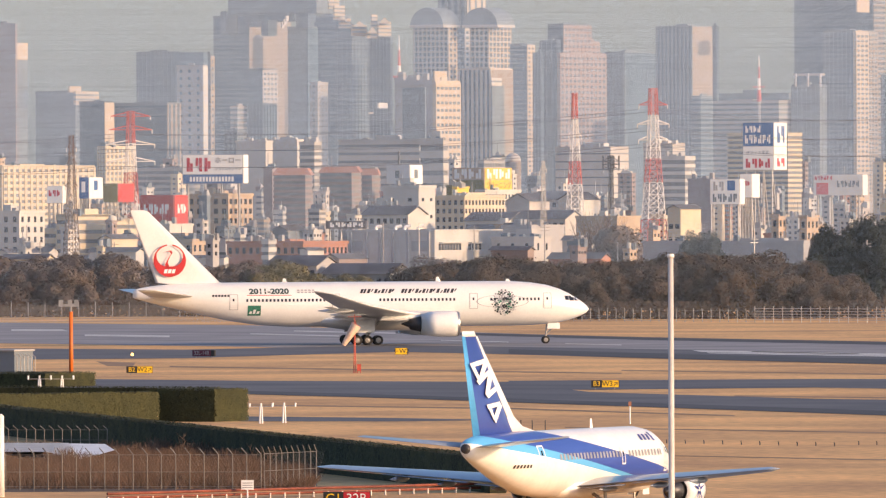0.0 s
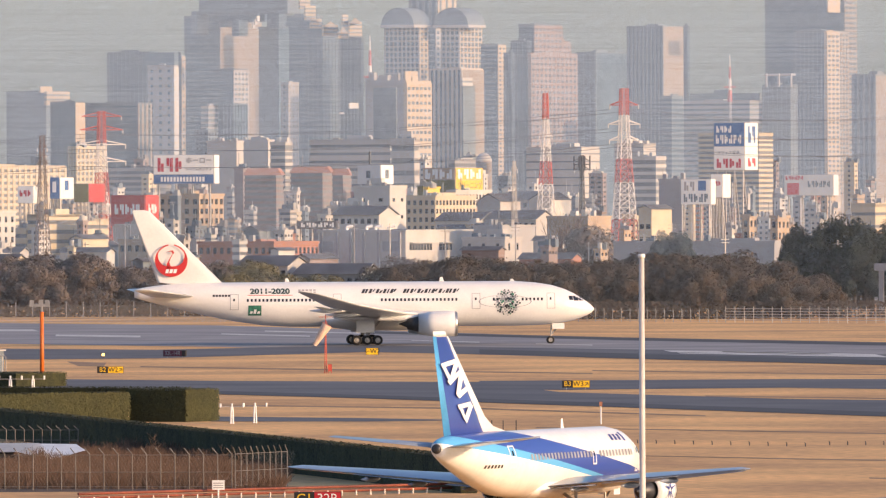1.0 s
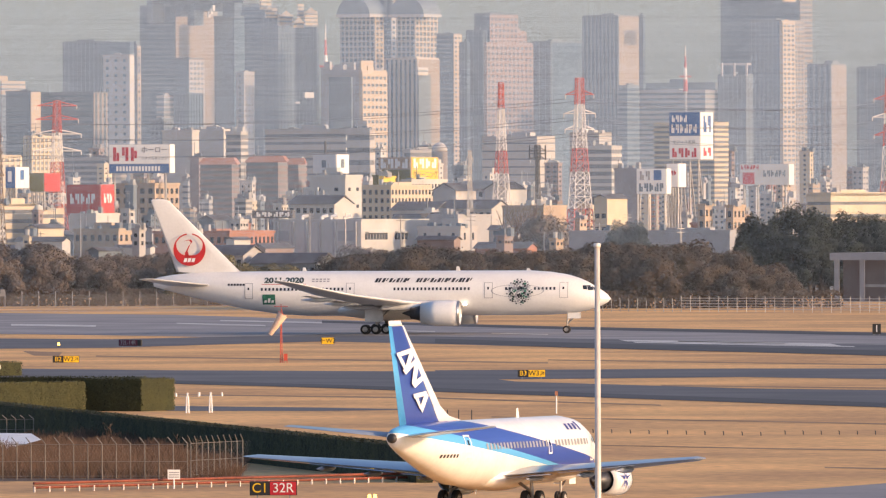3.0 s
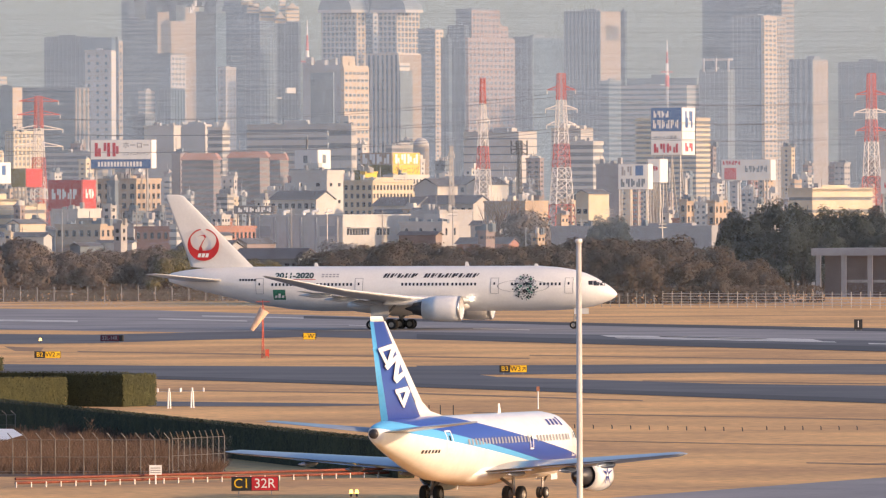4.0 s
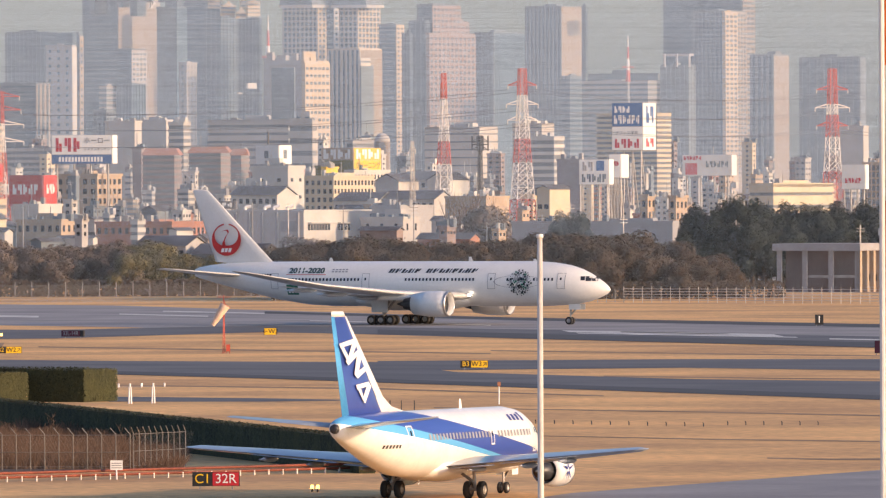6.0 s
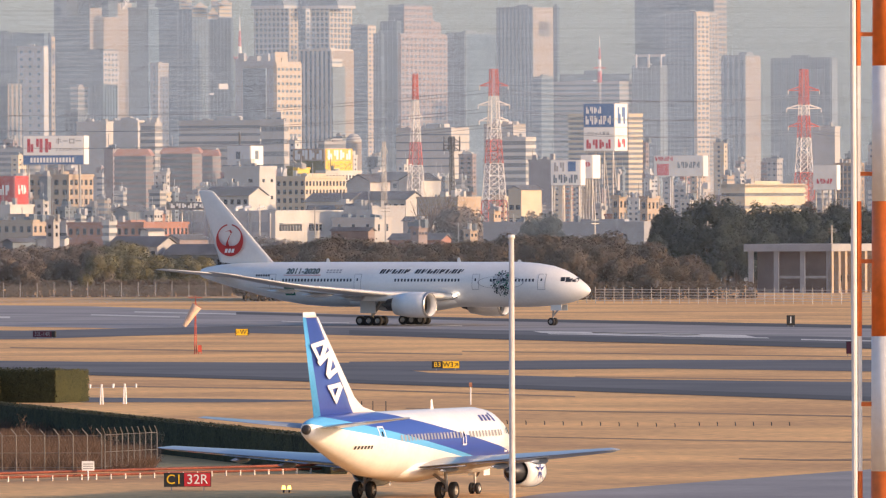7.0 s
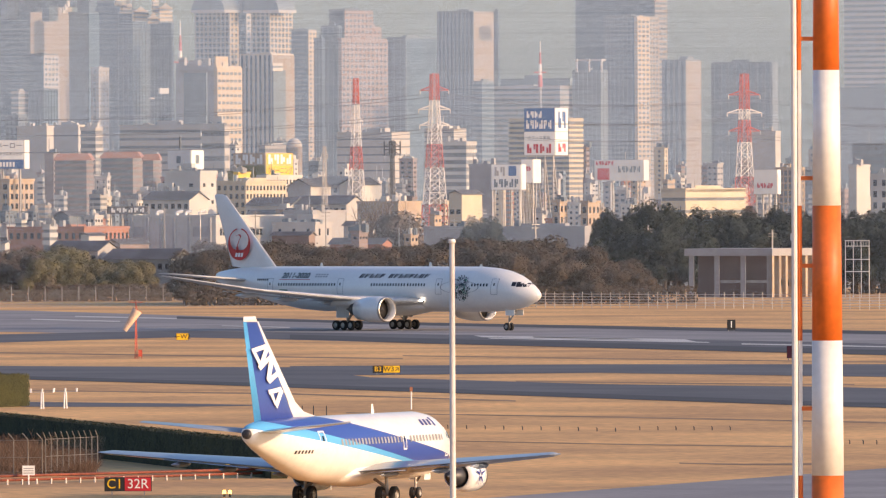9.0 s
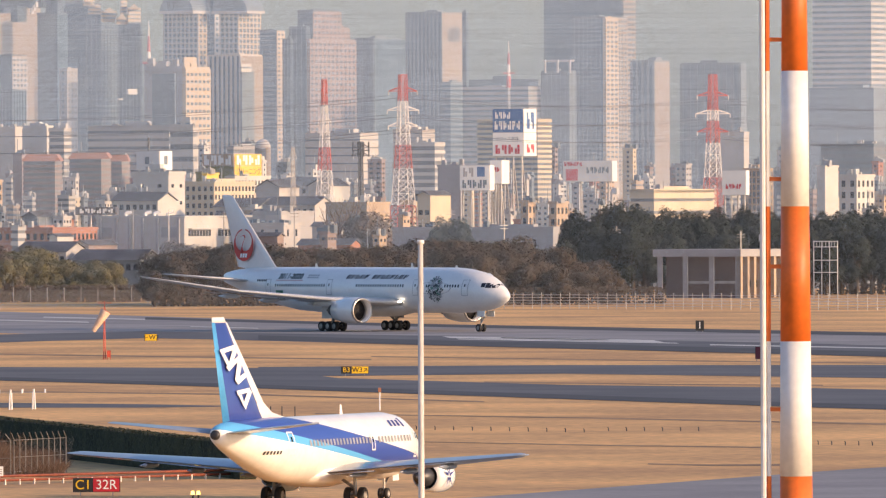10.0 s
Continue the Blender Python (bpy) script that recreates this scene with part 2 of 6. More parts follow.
for n, uv in enumerate((((1225, 620), (1420, 623), (1600, 627), (1620, 631), (1420, 627), (1240, 623)), ((1250, 624), (1450, 627), (1640, 631.5), (1645, 633), (1450, 629.5), (1255, 625.5)), ((1330, 622), (1520, 626), (1520, 627), (1330, 623.5)), ((780, 602), (900, 605), (900, 606.5), (780, 603)), ((1000, 608), (1100, 610), (1100, 611.5), (1000, 609)), ((520, 585), (700, 589), (700, 591), (520, 587)), ((20, 583), (110, 583), (120, 586), (20, 586)), ((150, 592), (300, 594), (300, 597), (150, 595)), ((1700, 634), (2050, 641), (2050, 643), (1700, 636)), ((443, 590), (600, 594), (600, 596), (443, 592)))):
    paved("runway_marking_%d" % (n + 1), "marking", 0.06, "worn white runway marking", *uv)
paved("apron_edge", "concrete", 0.02, "pale grey concrete taxiway under the parked airliner", (1010, 940), (1243, 908), (1943, 856), (2200, 840), (2200, 1000), (1010, 1000))


# ---- aircraft ----
def airfoil(le, chord, thick, across, n=7):
    """A closed wing section: from the leading edge backwards, thick along 'across'."""
    le, across = Vector(le), Vector(across)
    up, dn = [], []
    for k in range(n + 1):
        s = 0.5 - 0.5 * math.cos(math.pi * k / n)
        h = thick * (1.48 * math.sqrt(s) - 0.63 * s - 1.76 * s * s + 1.42 * s ** 3 - 0.51 * s ** 4) * 1.0
        up.append(le + Vector((-chord * s, 0, 0)) + across * h)
        dn.append(le + Vector((-chord * s, 0, 0)) - across * h * 0.8)
    return up + dn[-2:0:-1]


class Skin:
    """A fuselage as stations (x, centre z, half width, half height)."""

    def __init__(self, *stations):
        self.s = stations

    def at(self, x):
        for a, b in zip(self.s, self.s[1:]):
            if a[0] >= x >= b[0]:
                k = (a[0] - x) / (a[0] - b[0])
                return [p + (q - p) * k for p, q in zip(a[1:], b[1:])]
        return self.s[-1][1:]

    def mesh(self, bm, n=40):
        rings = []
        for x, zc, ry, rz in self.s:
            rings.append([(x, ry * math.sin(k * math.tau / n), zc + rz * math.cos(k * math.tau / n)) for k in range(n)])
        return loft(bm, rings)

    def side(self, x, z, out=0.03, sign=-1):
        zc, ry, rz = self.at(x)
        s = max(-0.999, min(0.999, (z - zc) / rz))
        return Vector((x, sign * (ry * math.sqrt(1 - s * s) + out), z))

    def patch(self, bm, x0, z0, x1, z1, slant=0.0, out=0.03, nz=4, nx=1, sign=-1):
        """A painted or set-in panel that follows the skin."""
        g = [[bm.verts.new(self.side(x0 + (x1 - x0) * i / nx + slant * j / nz, z0 + (z1 - z0) * j / nz, out, sign)) for j in range(nz + 1)] for i in range(nx + 1)]
        for i in range(nx):
            for j in range(nz):
                bm.faces.new((g[i][j], g[i + 1][j], g[i + 1][j + 1], g[i][j + 1]))
        return bm

    def disc(self, bm, x, z, r, r_in=0.0, out=0.03, n=28, a0=0, a1=math.tau, lift=0.0):
        prev = None
        for k in range(n + 1):
            a = a0 + (a1 - a0) * k / n
            pair = [bm.verts.new(self.side(x + q * math.cos(a), z + q * math.sin(a) + (lift if q == r_in else 0), out)) for q in (r_in + 1e-3, r)]
            if prev:
                bm.faces.new((prev[0], prev[1], pair[1], pair[0]))
            prev = pair
        return bm


def lathe(profile, axis_y, axis_z, n=28):
    """A body of revolution about a line along x: (x, radius) from front to back."""
    return [[(x, axis_y + r * math.sin(k * math.tau / n), axis_z + r * math.cos(k * math.tau / n)) for k in range(n)] for x, r in profile]


def wheel_mesh(r, w, name):
    bm = bmesh.new()
    n = 20
    prof = [(-w / 2, r * 0.55), (-w / 2, r * 0.9), (-w * 0.36, r), (w * 0.36, r), (w / 2, r * 0.9), (w / 2, r * 0.55)]
    loft(bm, [[(q * math.cos(k * math.tau / n), y, q * math.sin(k * math.tau / n)) for k in range(n)] for y, q in prof], caps=False)
    tyre = finish(bm, "tyre", M["rubber"], True)
    bm = bmesh.new()
    prof = [(-w * 0.42, r * 0.15), (-w * 0.32, r * 0.45), (-w * 0.48, r * 0.56), (w * 0.48, r * 0.56), (w * 0.32, r * 0.45), (w * 0.42, r * 0.15)]
    loft(bm, [[(q * math.cos(k * math.tau / n), y, q * math.sin(k * math.tau / n)) for k in range(n)] for y, q in prof])
    return tyre, finish(bm, "rim", M["galvanised"])


def add_wheel(parent, meshes, x, y, r):
    tyre, rim = meshes
    w = new("wheel")
    w.parent = parent
    w.matrix_basis = pose(x, y, r)
    part("tyre", tyre, None, w)
    part("rim", rim, None, w, "dull metal wheel rim")
    return w


def wing(root, name, mat, sections, label=""):
    bm = bmesh.new()
    loft(bm, [airfoil(*s) for s in sections])
    return part(name, bm, mat, root, label, True)


def engine(root, x0, y, z, r, length, core, body="white_paint", label=""):
    """A turbofan: cowl with an open mouth, dark core cone, fan face and spinner."""
    bm = bmesh.new()
    L_ = length
    loft(bm, lathe([(x0 - 0.55 * L_ * 0.3, r * 0.80), (x0 - 0.02 * L_, r * 0.84), (x0, r * 0.90), (x0 - 0.03 * L_, r * 0.96), (x0 - 0.25 * L_, r), (x0 - 0.6 * L_, r * 0.98), (x0 - L_, r * 0.80), (x0 - L_ * 0.97, r * 0.74), (x0 - L_ * 0.6, r * 0.74)], y, z), caps=False)
    e = part("engine_cowl", bm, M[body], root, label or "rounded engine cowl", True)
    bm = bmesh.new()
    loft(bm, lathe([(x0 - 0.03 * L_, r * 0.845), (x0 - 0.005 * L_, r * 0.87), (x0 + 0.004 * L_, r * 0.90), (x0 - 0.025 * L_, r * 0.965), (x0 - 0.06 * L_, r * 0.985)], y, z), caps=False)
    part("intake_lip", bm, M["bare_metal"], e, "polished metal intake lip", True)
    bm = bmesh.new()
    loft(bm, lathe([(x0 - 0.15 * L_, 0.02), (x0 - 0.2 * L_, r * 0.12), (x0 - 0.26 * L_, r * 0.22), (x0 - 0.27 * L_, r * 0.82)], y, z, 24))
    part("fan", bm, M["dark_metal"], e, "dark fan face and spinner", True)
    bm = bmesh.new()
    loft(bm, lathe([(x0 - L_ * 0.7, r * 0.68), (x0 - L_, r * 0.60), (x0 - L_ - core * 0.55, r * 0.42), (x0 - L_ - core * 0.6, r * 0.25), (x0 - L_ - core, r * 0.04)], y, z, 20))
    part("exhaust_nozzle", bm, M["dark_metal"], e, "dark exhaust nozzle", True)
    return e


def wide_body():
    """Large white twin-jet; origin on the ground between the main wheels, nose along +x."""
    root = thing("airliner", pose(0, 0, 0), "large white twin-engine airliner with a red emblem on the fin", "aircraft")
    NX = 31.9
    S = Skin((NX, 4.75, .06, .06), (NX - .35, 4.78, .52, .5), (NX - 1, 4.86, 1.0, .95), (NX - 1.9, 4.97, 1.5, 1.42), (NX - 3, 5.12, 1.98, 1.93), (NX - 4.3, 5.28, 2.4, 2.36),
             (NX - 6, 5.43, 2.75, 2.72), (NX - 8.3, 5.54, 2.98, 2.97), (NX - 11, 5.6, 3.09, 3.09), (NX - 25, 5.6, 3.1, 3.1), (NX - 42, 5.6, 3.1, 3.1), (NX - 46, 5.72, 3.03, 2.98),
             (NX - 50, 6.0, 2.75, 2.68), (NX - 54, 6.4, 2.3, 2.25), (NX - 58, 6.82, 1.68, 1.72), (NX - 61, 7.05, 1.05, 1.2), (NX - 63, 7.15, .4, .75), (NX - 63.7, 7.15, .12, .5))
    bm = S.mesh(bmesh.new())
    body = part("fuselage", bm, M["white_paint"], root, "white fuselage", True)
    # belly fairing
    bm = bmesh.new()
    rings = []
    for x, w, h in ((NX - 18.5, .3, .2), (NX - 21, 2.6, .9), (NX - 25, 3.35, 1.5), (NX - 33, 3.4, 1.55), (NX - 37, 2.7, 1.0), (NX - 40, .3, .2)):
        rings.append([(x, w * math.sin(k * math.tau / 24), 3.45 + h * math.cos(k * math.tau / 24)) for k in range(24)])
    part("belly_fairing", loft(bm, rings), M["white_paint"], root, "", True)
    for sg in (1, -1):
        up = (0, 0, 1)
        w = wing(root, "wing", M["wing_grey"], [((NX - 19.8, sg * 2.6, 3.9), 14.2, 1.5, up), ((NX - 26.2, sg * 9.7, 4.35), 8.4, .85, up), ((NX - 33.4, sg * 20, 5.55), 5.2, .5, up), ((NX - 40.2, sg * 29.3, 7.3), 2.3, .22, up), ((NX - 42.2, sg * 30.4, 7.6), .6, .08, up)], "pale grey swept wing")
        # flaps and track fairings
        part("flap", loft(bmesh.new(), [airfoil((NX - 34.0, sg * 3.4, 3.75), 2.6, .22, up), airfoil((NX - 34.3, sg * 9.4, 4.2), 2.2, .18, up)]), M["wing_grey"], w, "", True)
        part("flap", loft(bmesh.new(), [airfoil((NX - 34.4, sg * 11.0, 4.3), 1.9, .16, up), airfoil((NX - 39.0, sg * 21.5, 5.4), 1.2, .1, up)]), M["wing_grey"], w, "", True)
        for y, x, z in ((6.5, -31.5, 3.7), (13.5, -33.2, 4.25), (18.5, -35.6, 4.85)):
            part("flap_track_fairing", loft(bmesh.new(), lathe([(NX + x, .04), (NX + x - 1, .3), (NX + x - 3, .34), (NX + x - 5, .05)], sg * y, z, 10)), M["wing_grey"], w, "", True)
        wing(root, "tailplane", M["wing_grey"], [((NX - 55.0, sg * 1.2, 6.75), 6.6, .55, up), ((NX - 62.1, sg * 10.7, 7.75), 2.3, .16, up)], "grey tailplane")
        e = engine(root, NX - 19.75, sg * 9.7, 2.9, 1.78, 5.4, 2.6)
        part("pylon", loft(bmesh.new(), [airfoil((NX - 20.9, sg * 9.7, 4.2), 9.5, .22, (0, 1, 0)), airfoil((NX - 22.5, sg * 9.7, 3.4), 8.5, .22, (0, 1, 0))]), M["white_paint"], e, "", True)
    fin = wing(root, "fin", M["white_paint"], [((NX - 47.5, 0, 8.35), 10, .1, (0, 1, 0)), ((NX - 51.6, 0, 8.7), 8.9, .42, (0, 1, 0)), ((NX - 61.5, 0, 18.5), 2.5, .14, (0, 1, 0)), ((NX - 62.3, 0, 18.72), 1.5, .05, (0, 1, 0))], "white tail fin")
    # emblem on the fin: a red crescent disc with a bird-neck shape, raised a hair
    for sg in (-1, 1):
        cx, cz, y = NX - 58.6, 11.75, sg * 0.44
        bm = bmesh.new()
        prev = None
        for k in range(41):
            a = math.radians(100) + math.radians(340) * k / 40
            ro = 2.25
            ri = ro * (1 - (.08 + .56 * max(0, (.5 - math.sin(a)) / 1.5) ** 1.1))
            pr = [bm.verts.new((cx + q * math.cos(a), y, cz + q * math.sin(a))) for q in (ri, ro)]
            if prev:
                bm.faces.new((prev[0], prev[1], pr[1], pr[0]))
            prev = pr
        part("emblem_ring", bm, M["red_ink"], fin, "red crescent emblem")
        bm = bmesh.new()
        neck = [(-.3, -1.15, .34), (-.42, -.7, .3), (-.45, -.35, .22), (-.05, .5, .13), (.3, 1.0, .12), (.1, 1.32, .13), (-.2, 1.3, .1), (-.8, 1.15, .01)]
        prev = None
        for x, z, r in neck:
            pr = [bm.verts.new((cx + x * 1.0 + s * r * .8, y, cz + z + s * r * .6)) for s in (-1, 1)]
            if prev:
                bm.faces.new((prev[0], prev[1], pr[1], pr[0]))
            prev = pr
        part("emblem_neck", bm, M["red_ink"], fin)
        bm = bmesh.new()
        for k in range(3):
            x = cx - .85 + k * .55
            polygon(bm, [(x, y * 1.03, cz - 1.75), (x + .42, y * 1.03, cz - 1.75), (x + .58, y * 1.03, cz - 1.2), (x + .16, y * 1.03, cz - 1.2)])
        part("emblem_bars", bm, M["sign_white"], fin, "white slanted bars")
    # windows, each a small pane
    pane = finish(S.patch(bmesh.new(), 0 + 10, 6.02, 10.27, 6.4, nz=2), "window", M["window_dark"])
    for a, b in ((-48.3, -36.6), (-29.8, -23.2), (-22.7, -19.4), (-14.3, -12.0), (-10.3, -7.2)):
        k = NX + a
        while k < NX + b:
            if k < NX - 11 and k > NX - 46:
                part("window", pane, None, body, m=Matrix.Translation((k - 10, 0, 0)))
            else:
                part("window", S.patch(bmesh.new(), k, 6.02, k + .27, 6.4, nz=2), M["window_dark"], body)
            k += 0.535
    for x in (-50.6, -36.4, -17.2, -6.8):
        d = part("door", S.patch(bmesh.new(), NX + x, 4.95, NX + x + 1.15, 7.0, out=.02, nz=6), M["white_paint"], root, "white cabin door with a grey outline")
        bm = bmesh.new()
        for q in (0, 1.09):
            S.patch(bm, NX + x + q, 4.9, NX + x + q + .07, 7.05, out=.035, nz=6)
        for q in (4.9, 7.0):
            S.patch(bm, NX + x, q, NX + x + 1.15, q + .06, out=.035, nz=1)
        part("door_outline", bm, M["line_grey"], d)
        part("door_window", S.patch(bmesh.new(), NX + x + .42, 6.1, NX + x + .66, 6.45, out=.035, nz=2), M["window_dark"], d)
    # cockpit panes
    for sg in (-1, 1):
        for x0, x1, z0, z1, sl in ((-2.15, -1.55, 5.95, 6.5, -.25), (-2.95, -2.25, 5.95, 6.62, -.15), (-3.6, -3.05, 6.05, 6.62, -.1)):
            part("cockpit_window", S.patch(bmesh.new(), NX + x0, z0, NX + x1, z1, sl, out=.03, nz=3, nx=2, sign=sg), M["window_dark"], body)
    # airline title as slanted plain bars, one to a letter
    k = NX - 32.5
    for n in (5, 8):
        for i in range(n):
            part("title_bar", S.patch(bmesh.new(), k, 7.12, k + .36, 7.7, .3, nz=3), M["ink"], body)
            part("title_bar", S.patch(bmesh.new(), k + .46 + .1 * (i % 2), 7.12 + .2 * (i % 3 == 1), k + .74, 7.7 - .2 * (i % 3 == 2), .3, nz=3, out=.034), M["ink"], body)
            k += 0.985
        k += .8
    # anniversary mark: dark figures over a thin line
    me = lettering("mark_lettering", "2011-2020", .98, M["green_dark"], body, Matrix(), bold=.035).data
    for v in me.vertices:
        q = S.side(NX - 45.1 + v.co.x * 1.3, 7.42 + v.co.y, .03 + max(0, v.co.z))
        v.co = q
    part("mark_line", S.patch(bmesh.new(), NX - 48.2, 6.86, NX - 42, 6.93, nz=1, nx=6), M["red_ink"], body)
    for z in (7.2, 7.5):
        for i in range(5):
            part("mark_bar_small", S.patch(bmesh.new(), NX - 41.2 + i * .52, z, NX - 40.85 + i * .52, z + .17, nz=1), M["line_grey"], body)
    for i in range(6):
        part("registration_bar", S.patch(bmesh.new(), NX - 53 + i * .42, 6.72, NX - 52.7 + i * .42, 7.0, nz=1), M["ink"], body)
    part("green_panel", S.patch(bmesh.new(), NX - 48.1, 4.1, NX - 46.3, 5.5, nz=5, nx=2), M["green_ink"], body, "green square emblem")
    rnd = random.Random(5)
    bm = bmesh.new()
    for q in range(3):
        S.patch(bm, NX - 47.9 + q * .5, 4.35, NX - 47.55 + q * .5, 4.7 + .25 * (q % 2), .1, out=.05, nz=2)
    part("panel_figure", bm, M["sign_white"], body, "pale figure")
    # globe of dark and grey scraps inside a thin oval ring
    gx, gz = NX - 12.3, 5.75
    for i in range(96):
        a, r = i * 2.39996, 1.78 * math.sqrt((i + .5) / 96)
        x, z, q = gx + r * math.cos(a), gz + r * math.sin(a), rnd.uniform(.1, .19) * (1 if r < 1.5 else .7)
        part("globe_scrap", S.patch(bmesh.new(), x - q, z - q, x + q, z + q * .9, rnd.uniform(-.12, .12), out=.03 + .002 * (i % 9), nz=2), M[rnd.choice(("green_ink", "ink", "green_dark", "line_grey", "line_grey", "board_pale"))], body)
    bm = bmesh.new()
    prev = None
    for k in range(49):
        a = math.tau * k / 48
        pr = [bm.verts.new(S.side(gx + q * 3.6 * math.cos(a) - .3, gz + q * .85 * math.sin(a) + .15, .03)) for q in (.98, 1.02)]
        if prev:
            bm.faces.new((prev[0], prev[1], pr[1], pr[0]))
        prev = pr
    part("globe_ring", bm, M["line_grey"], body)
    for x, h in ((-20.8, .6), (-42.2, .5), (-11, .3)):
        part("antenna", loft(bmesh.new(), [airfoil((NX + x, 0, 8.6), .7, .06, (0, 1, 0)), airfoil((NX + x - .25, 0, 8.7 + h), .35, .03, (0, 1, 0))]), M["white_paint"], body)
    # landing gear
    nw, mw = wheel_mesh(.53, .4, "n"), wheel_mesh(.67, .5, "m")
    wheels = []
    g = part("nose_gear", rods(.13, ((NX - 6.1, 0, .5), (NX - 5.9, 0, 3.1)), ((NX - 6.1, -.4, .53), (NX - 6.1, .4, .53)), ((NX - 6, 0, 1.3), (NX - 4.6, 0, 2.8))), M["galvanised"], root, "grey nose gear leg")
    for q in (-.85, .8):
        part("gear_door", boxes((NX - 5.9, NX - 4.2, q, q + .05, 2.05, 2.85)), M["white_paint"], g, "white gear door")
    for y in (-.36, .36):
        wheels.append((add_wheel(root, nw, NX - 6.1, y, .53), NX - 6.1, y, .53))
    for sg in (-1, 1):
        y = sg * 5.49
        g = part("main_gear", rods(.17, ((0, y, .67), (.1, y, 3.6)), ((-1.47, y, .67), (1.47, y, .67)), ((0, y, 1.3), (-.2, y - sg * 2.2, 3.2)), ((0, y, 1.2), (1.8, y, 3.4))), M["galvanised"], root, "grey main gear leg")
        part("gear_door", boxes((-1.5, 1.0, y + sg * .62, y + sg * .68, 1.7, 3.7)), M["wing_grey"], g, "grey gear door")
        for x in (-1.45, 0, 1.45):
            part("axle", rods(.1, ((x, y - .6, .67), (x, y + .6, .67))), M["dark_metal"], g)
            for q in (-.7, .7):
                wheels.append((add_wheel(root, mw, x, y + q, .67), x, y + q, .67))
    lamp = part("landing_light", loft(bmesh.new(), lathe([(NX - 19.6, .04), (NX - 19.7, .13), (NX - 20.1, .13)], -3.2, 4.05, 10)), M["lamp_white"], root, "lit landing light in the wing root")
    return root, wheels


def livery(name):
    """White with a dark and a light blue stripe that sweep down from the tail to the nose."""
    mat = surface(name, (0.8, 0.79, 0.76), 0.35, var=0.04, size=2, fine=0.3, coat=0.3)
    nt = mat.node_tree
    N, L = nt.nodes, nt.links
    tc, sep = N.new("ShaderNodeTexCoord"), N.new("ShaderNodeSeparateXYZ")
    L.new(tc.outputs["Object"], sep.inputs[0])

    def below(x0, z0, slope):
        m1, m2 = N.new("ShaderNodeMath"), N.new("ShaderNodeMath")
        m1.operation, m2.operation = "MULTIPLY_ADD", "LESS_THAN"
        m1.inputs[1].default_value, m1.inputs[2].default_value = slope, z0 - slope * x0
        L.new(sep.outputs["X"], m1.inputs[0])
        L.new(sep.outputs["Z"], m2.inputs[0])
        L.new(m1.outputs[0], m2.inputs[1])
        return m2.outputs[0]

    top = N["Hue/Saturation/Value"] if "Hue/Saturation/Value" in N else [n for n in N if n.bl_idname == "ShaderNodeHueSaturation"][0]
    colour = top.outputs["Color"]
    for edge, rgb in ((below(-5.4, 5.2, -0.145), (0.03, 0.072, 0.33)), (below(-13.6, 5.1, -0.135), (0.09, 0.40, 0.70)), (below(-14.1, 4.55, -0.115), None)):
        mix = N.new("ShaderNodeMix")
        mix.data_type = "RGBA"
        L.new(edge, mix.inputs["Factor"])
        L.new(colour, mix.inputs["A"])
        if rgb:
            mix.inputs["B"].default_value = (*rgb, 1)
        else:
            L.new(top.outputs["Color"], mix.inputs["B"])
        colour = mix.outputs["Result"]
    L.new(colour, N["Principled BSDF"].inputs["Base Color"])
    return mat


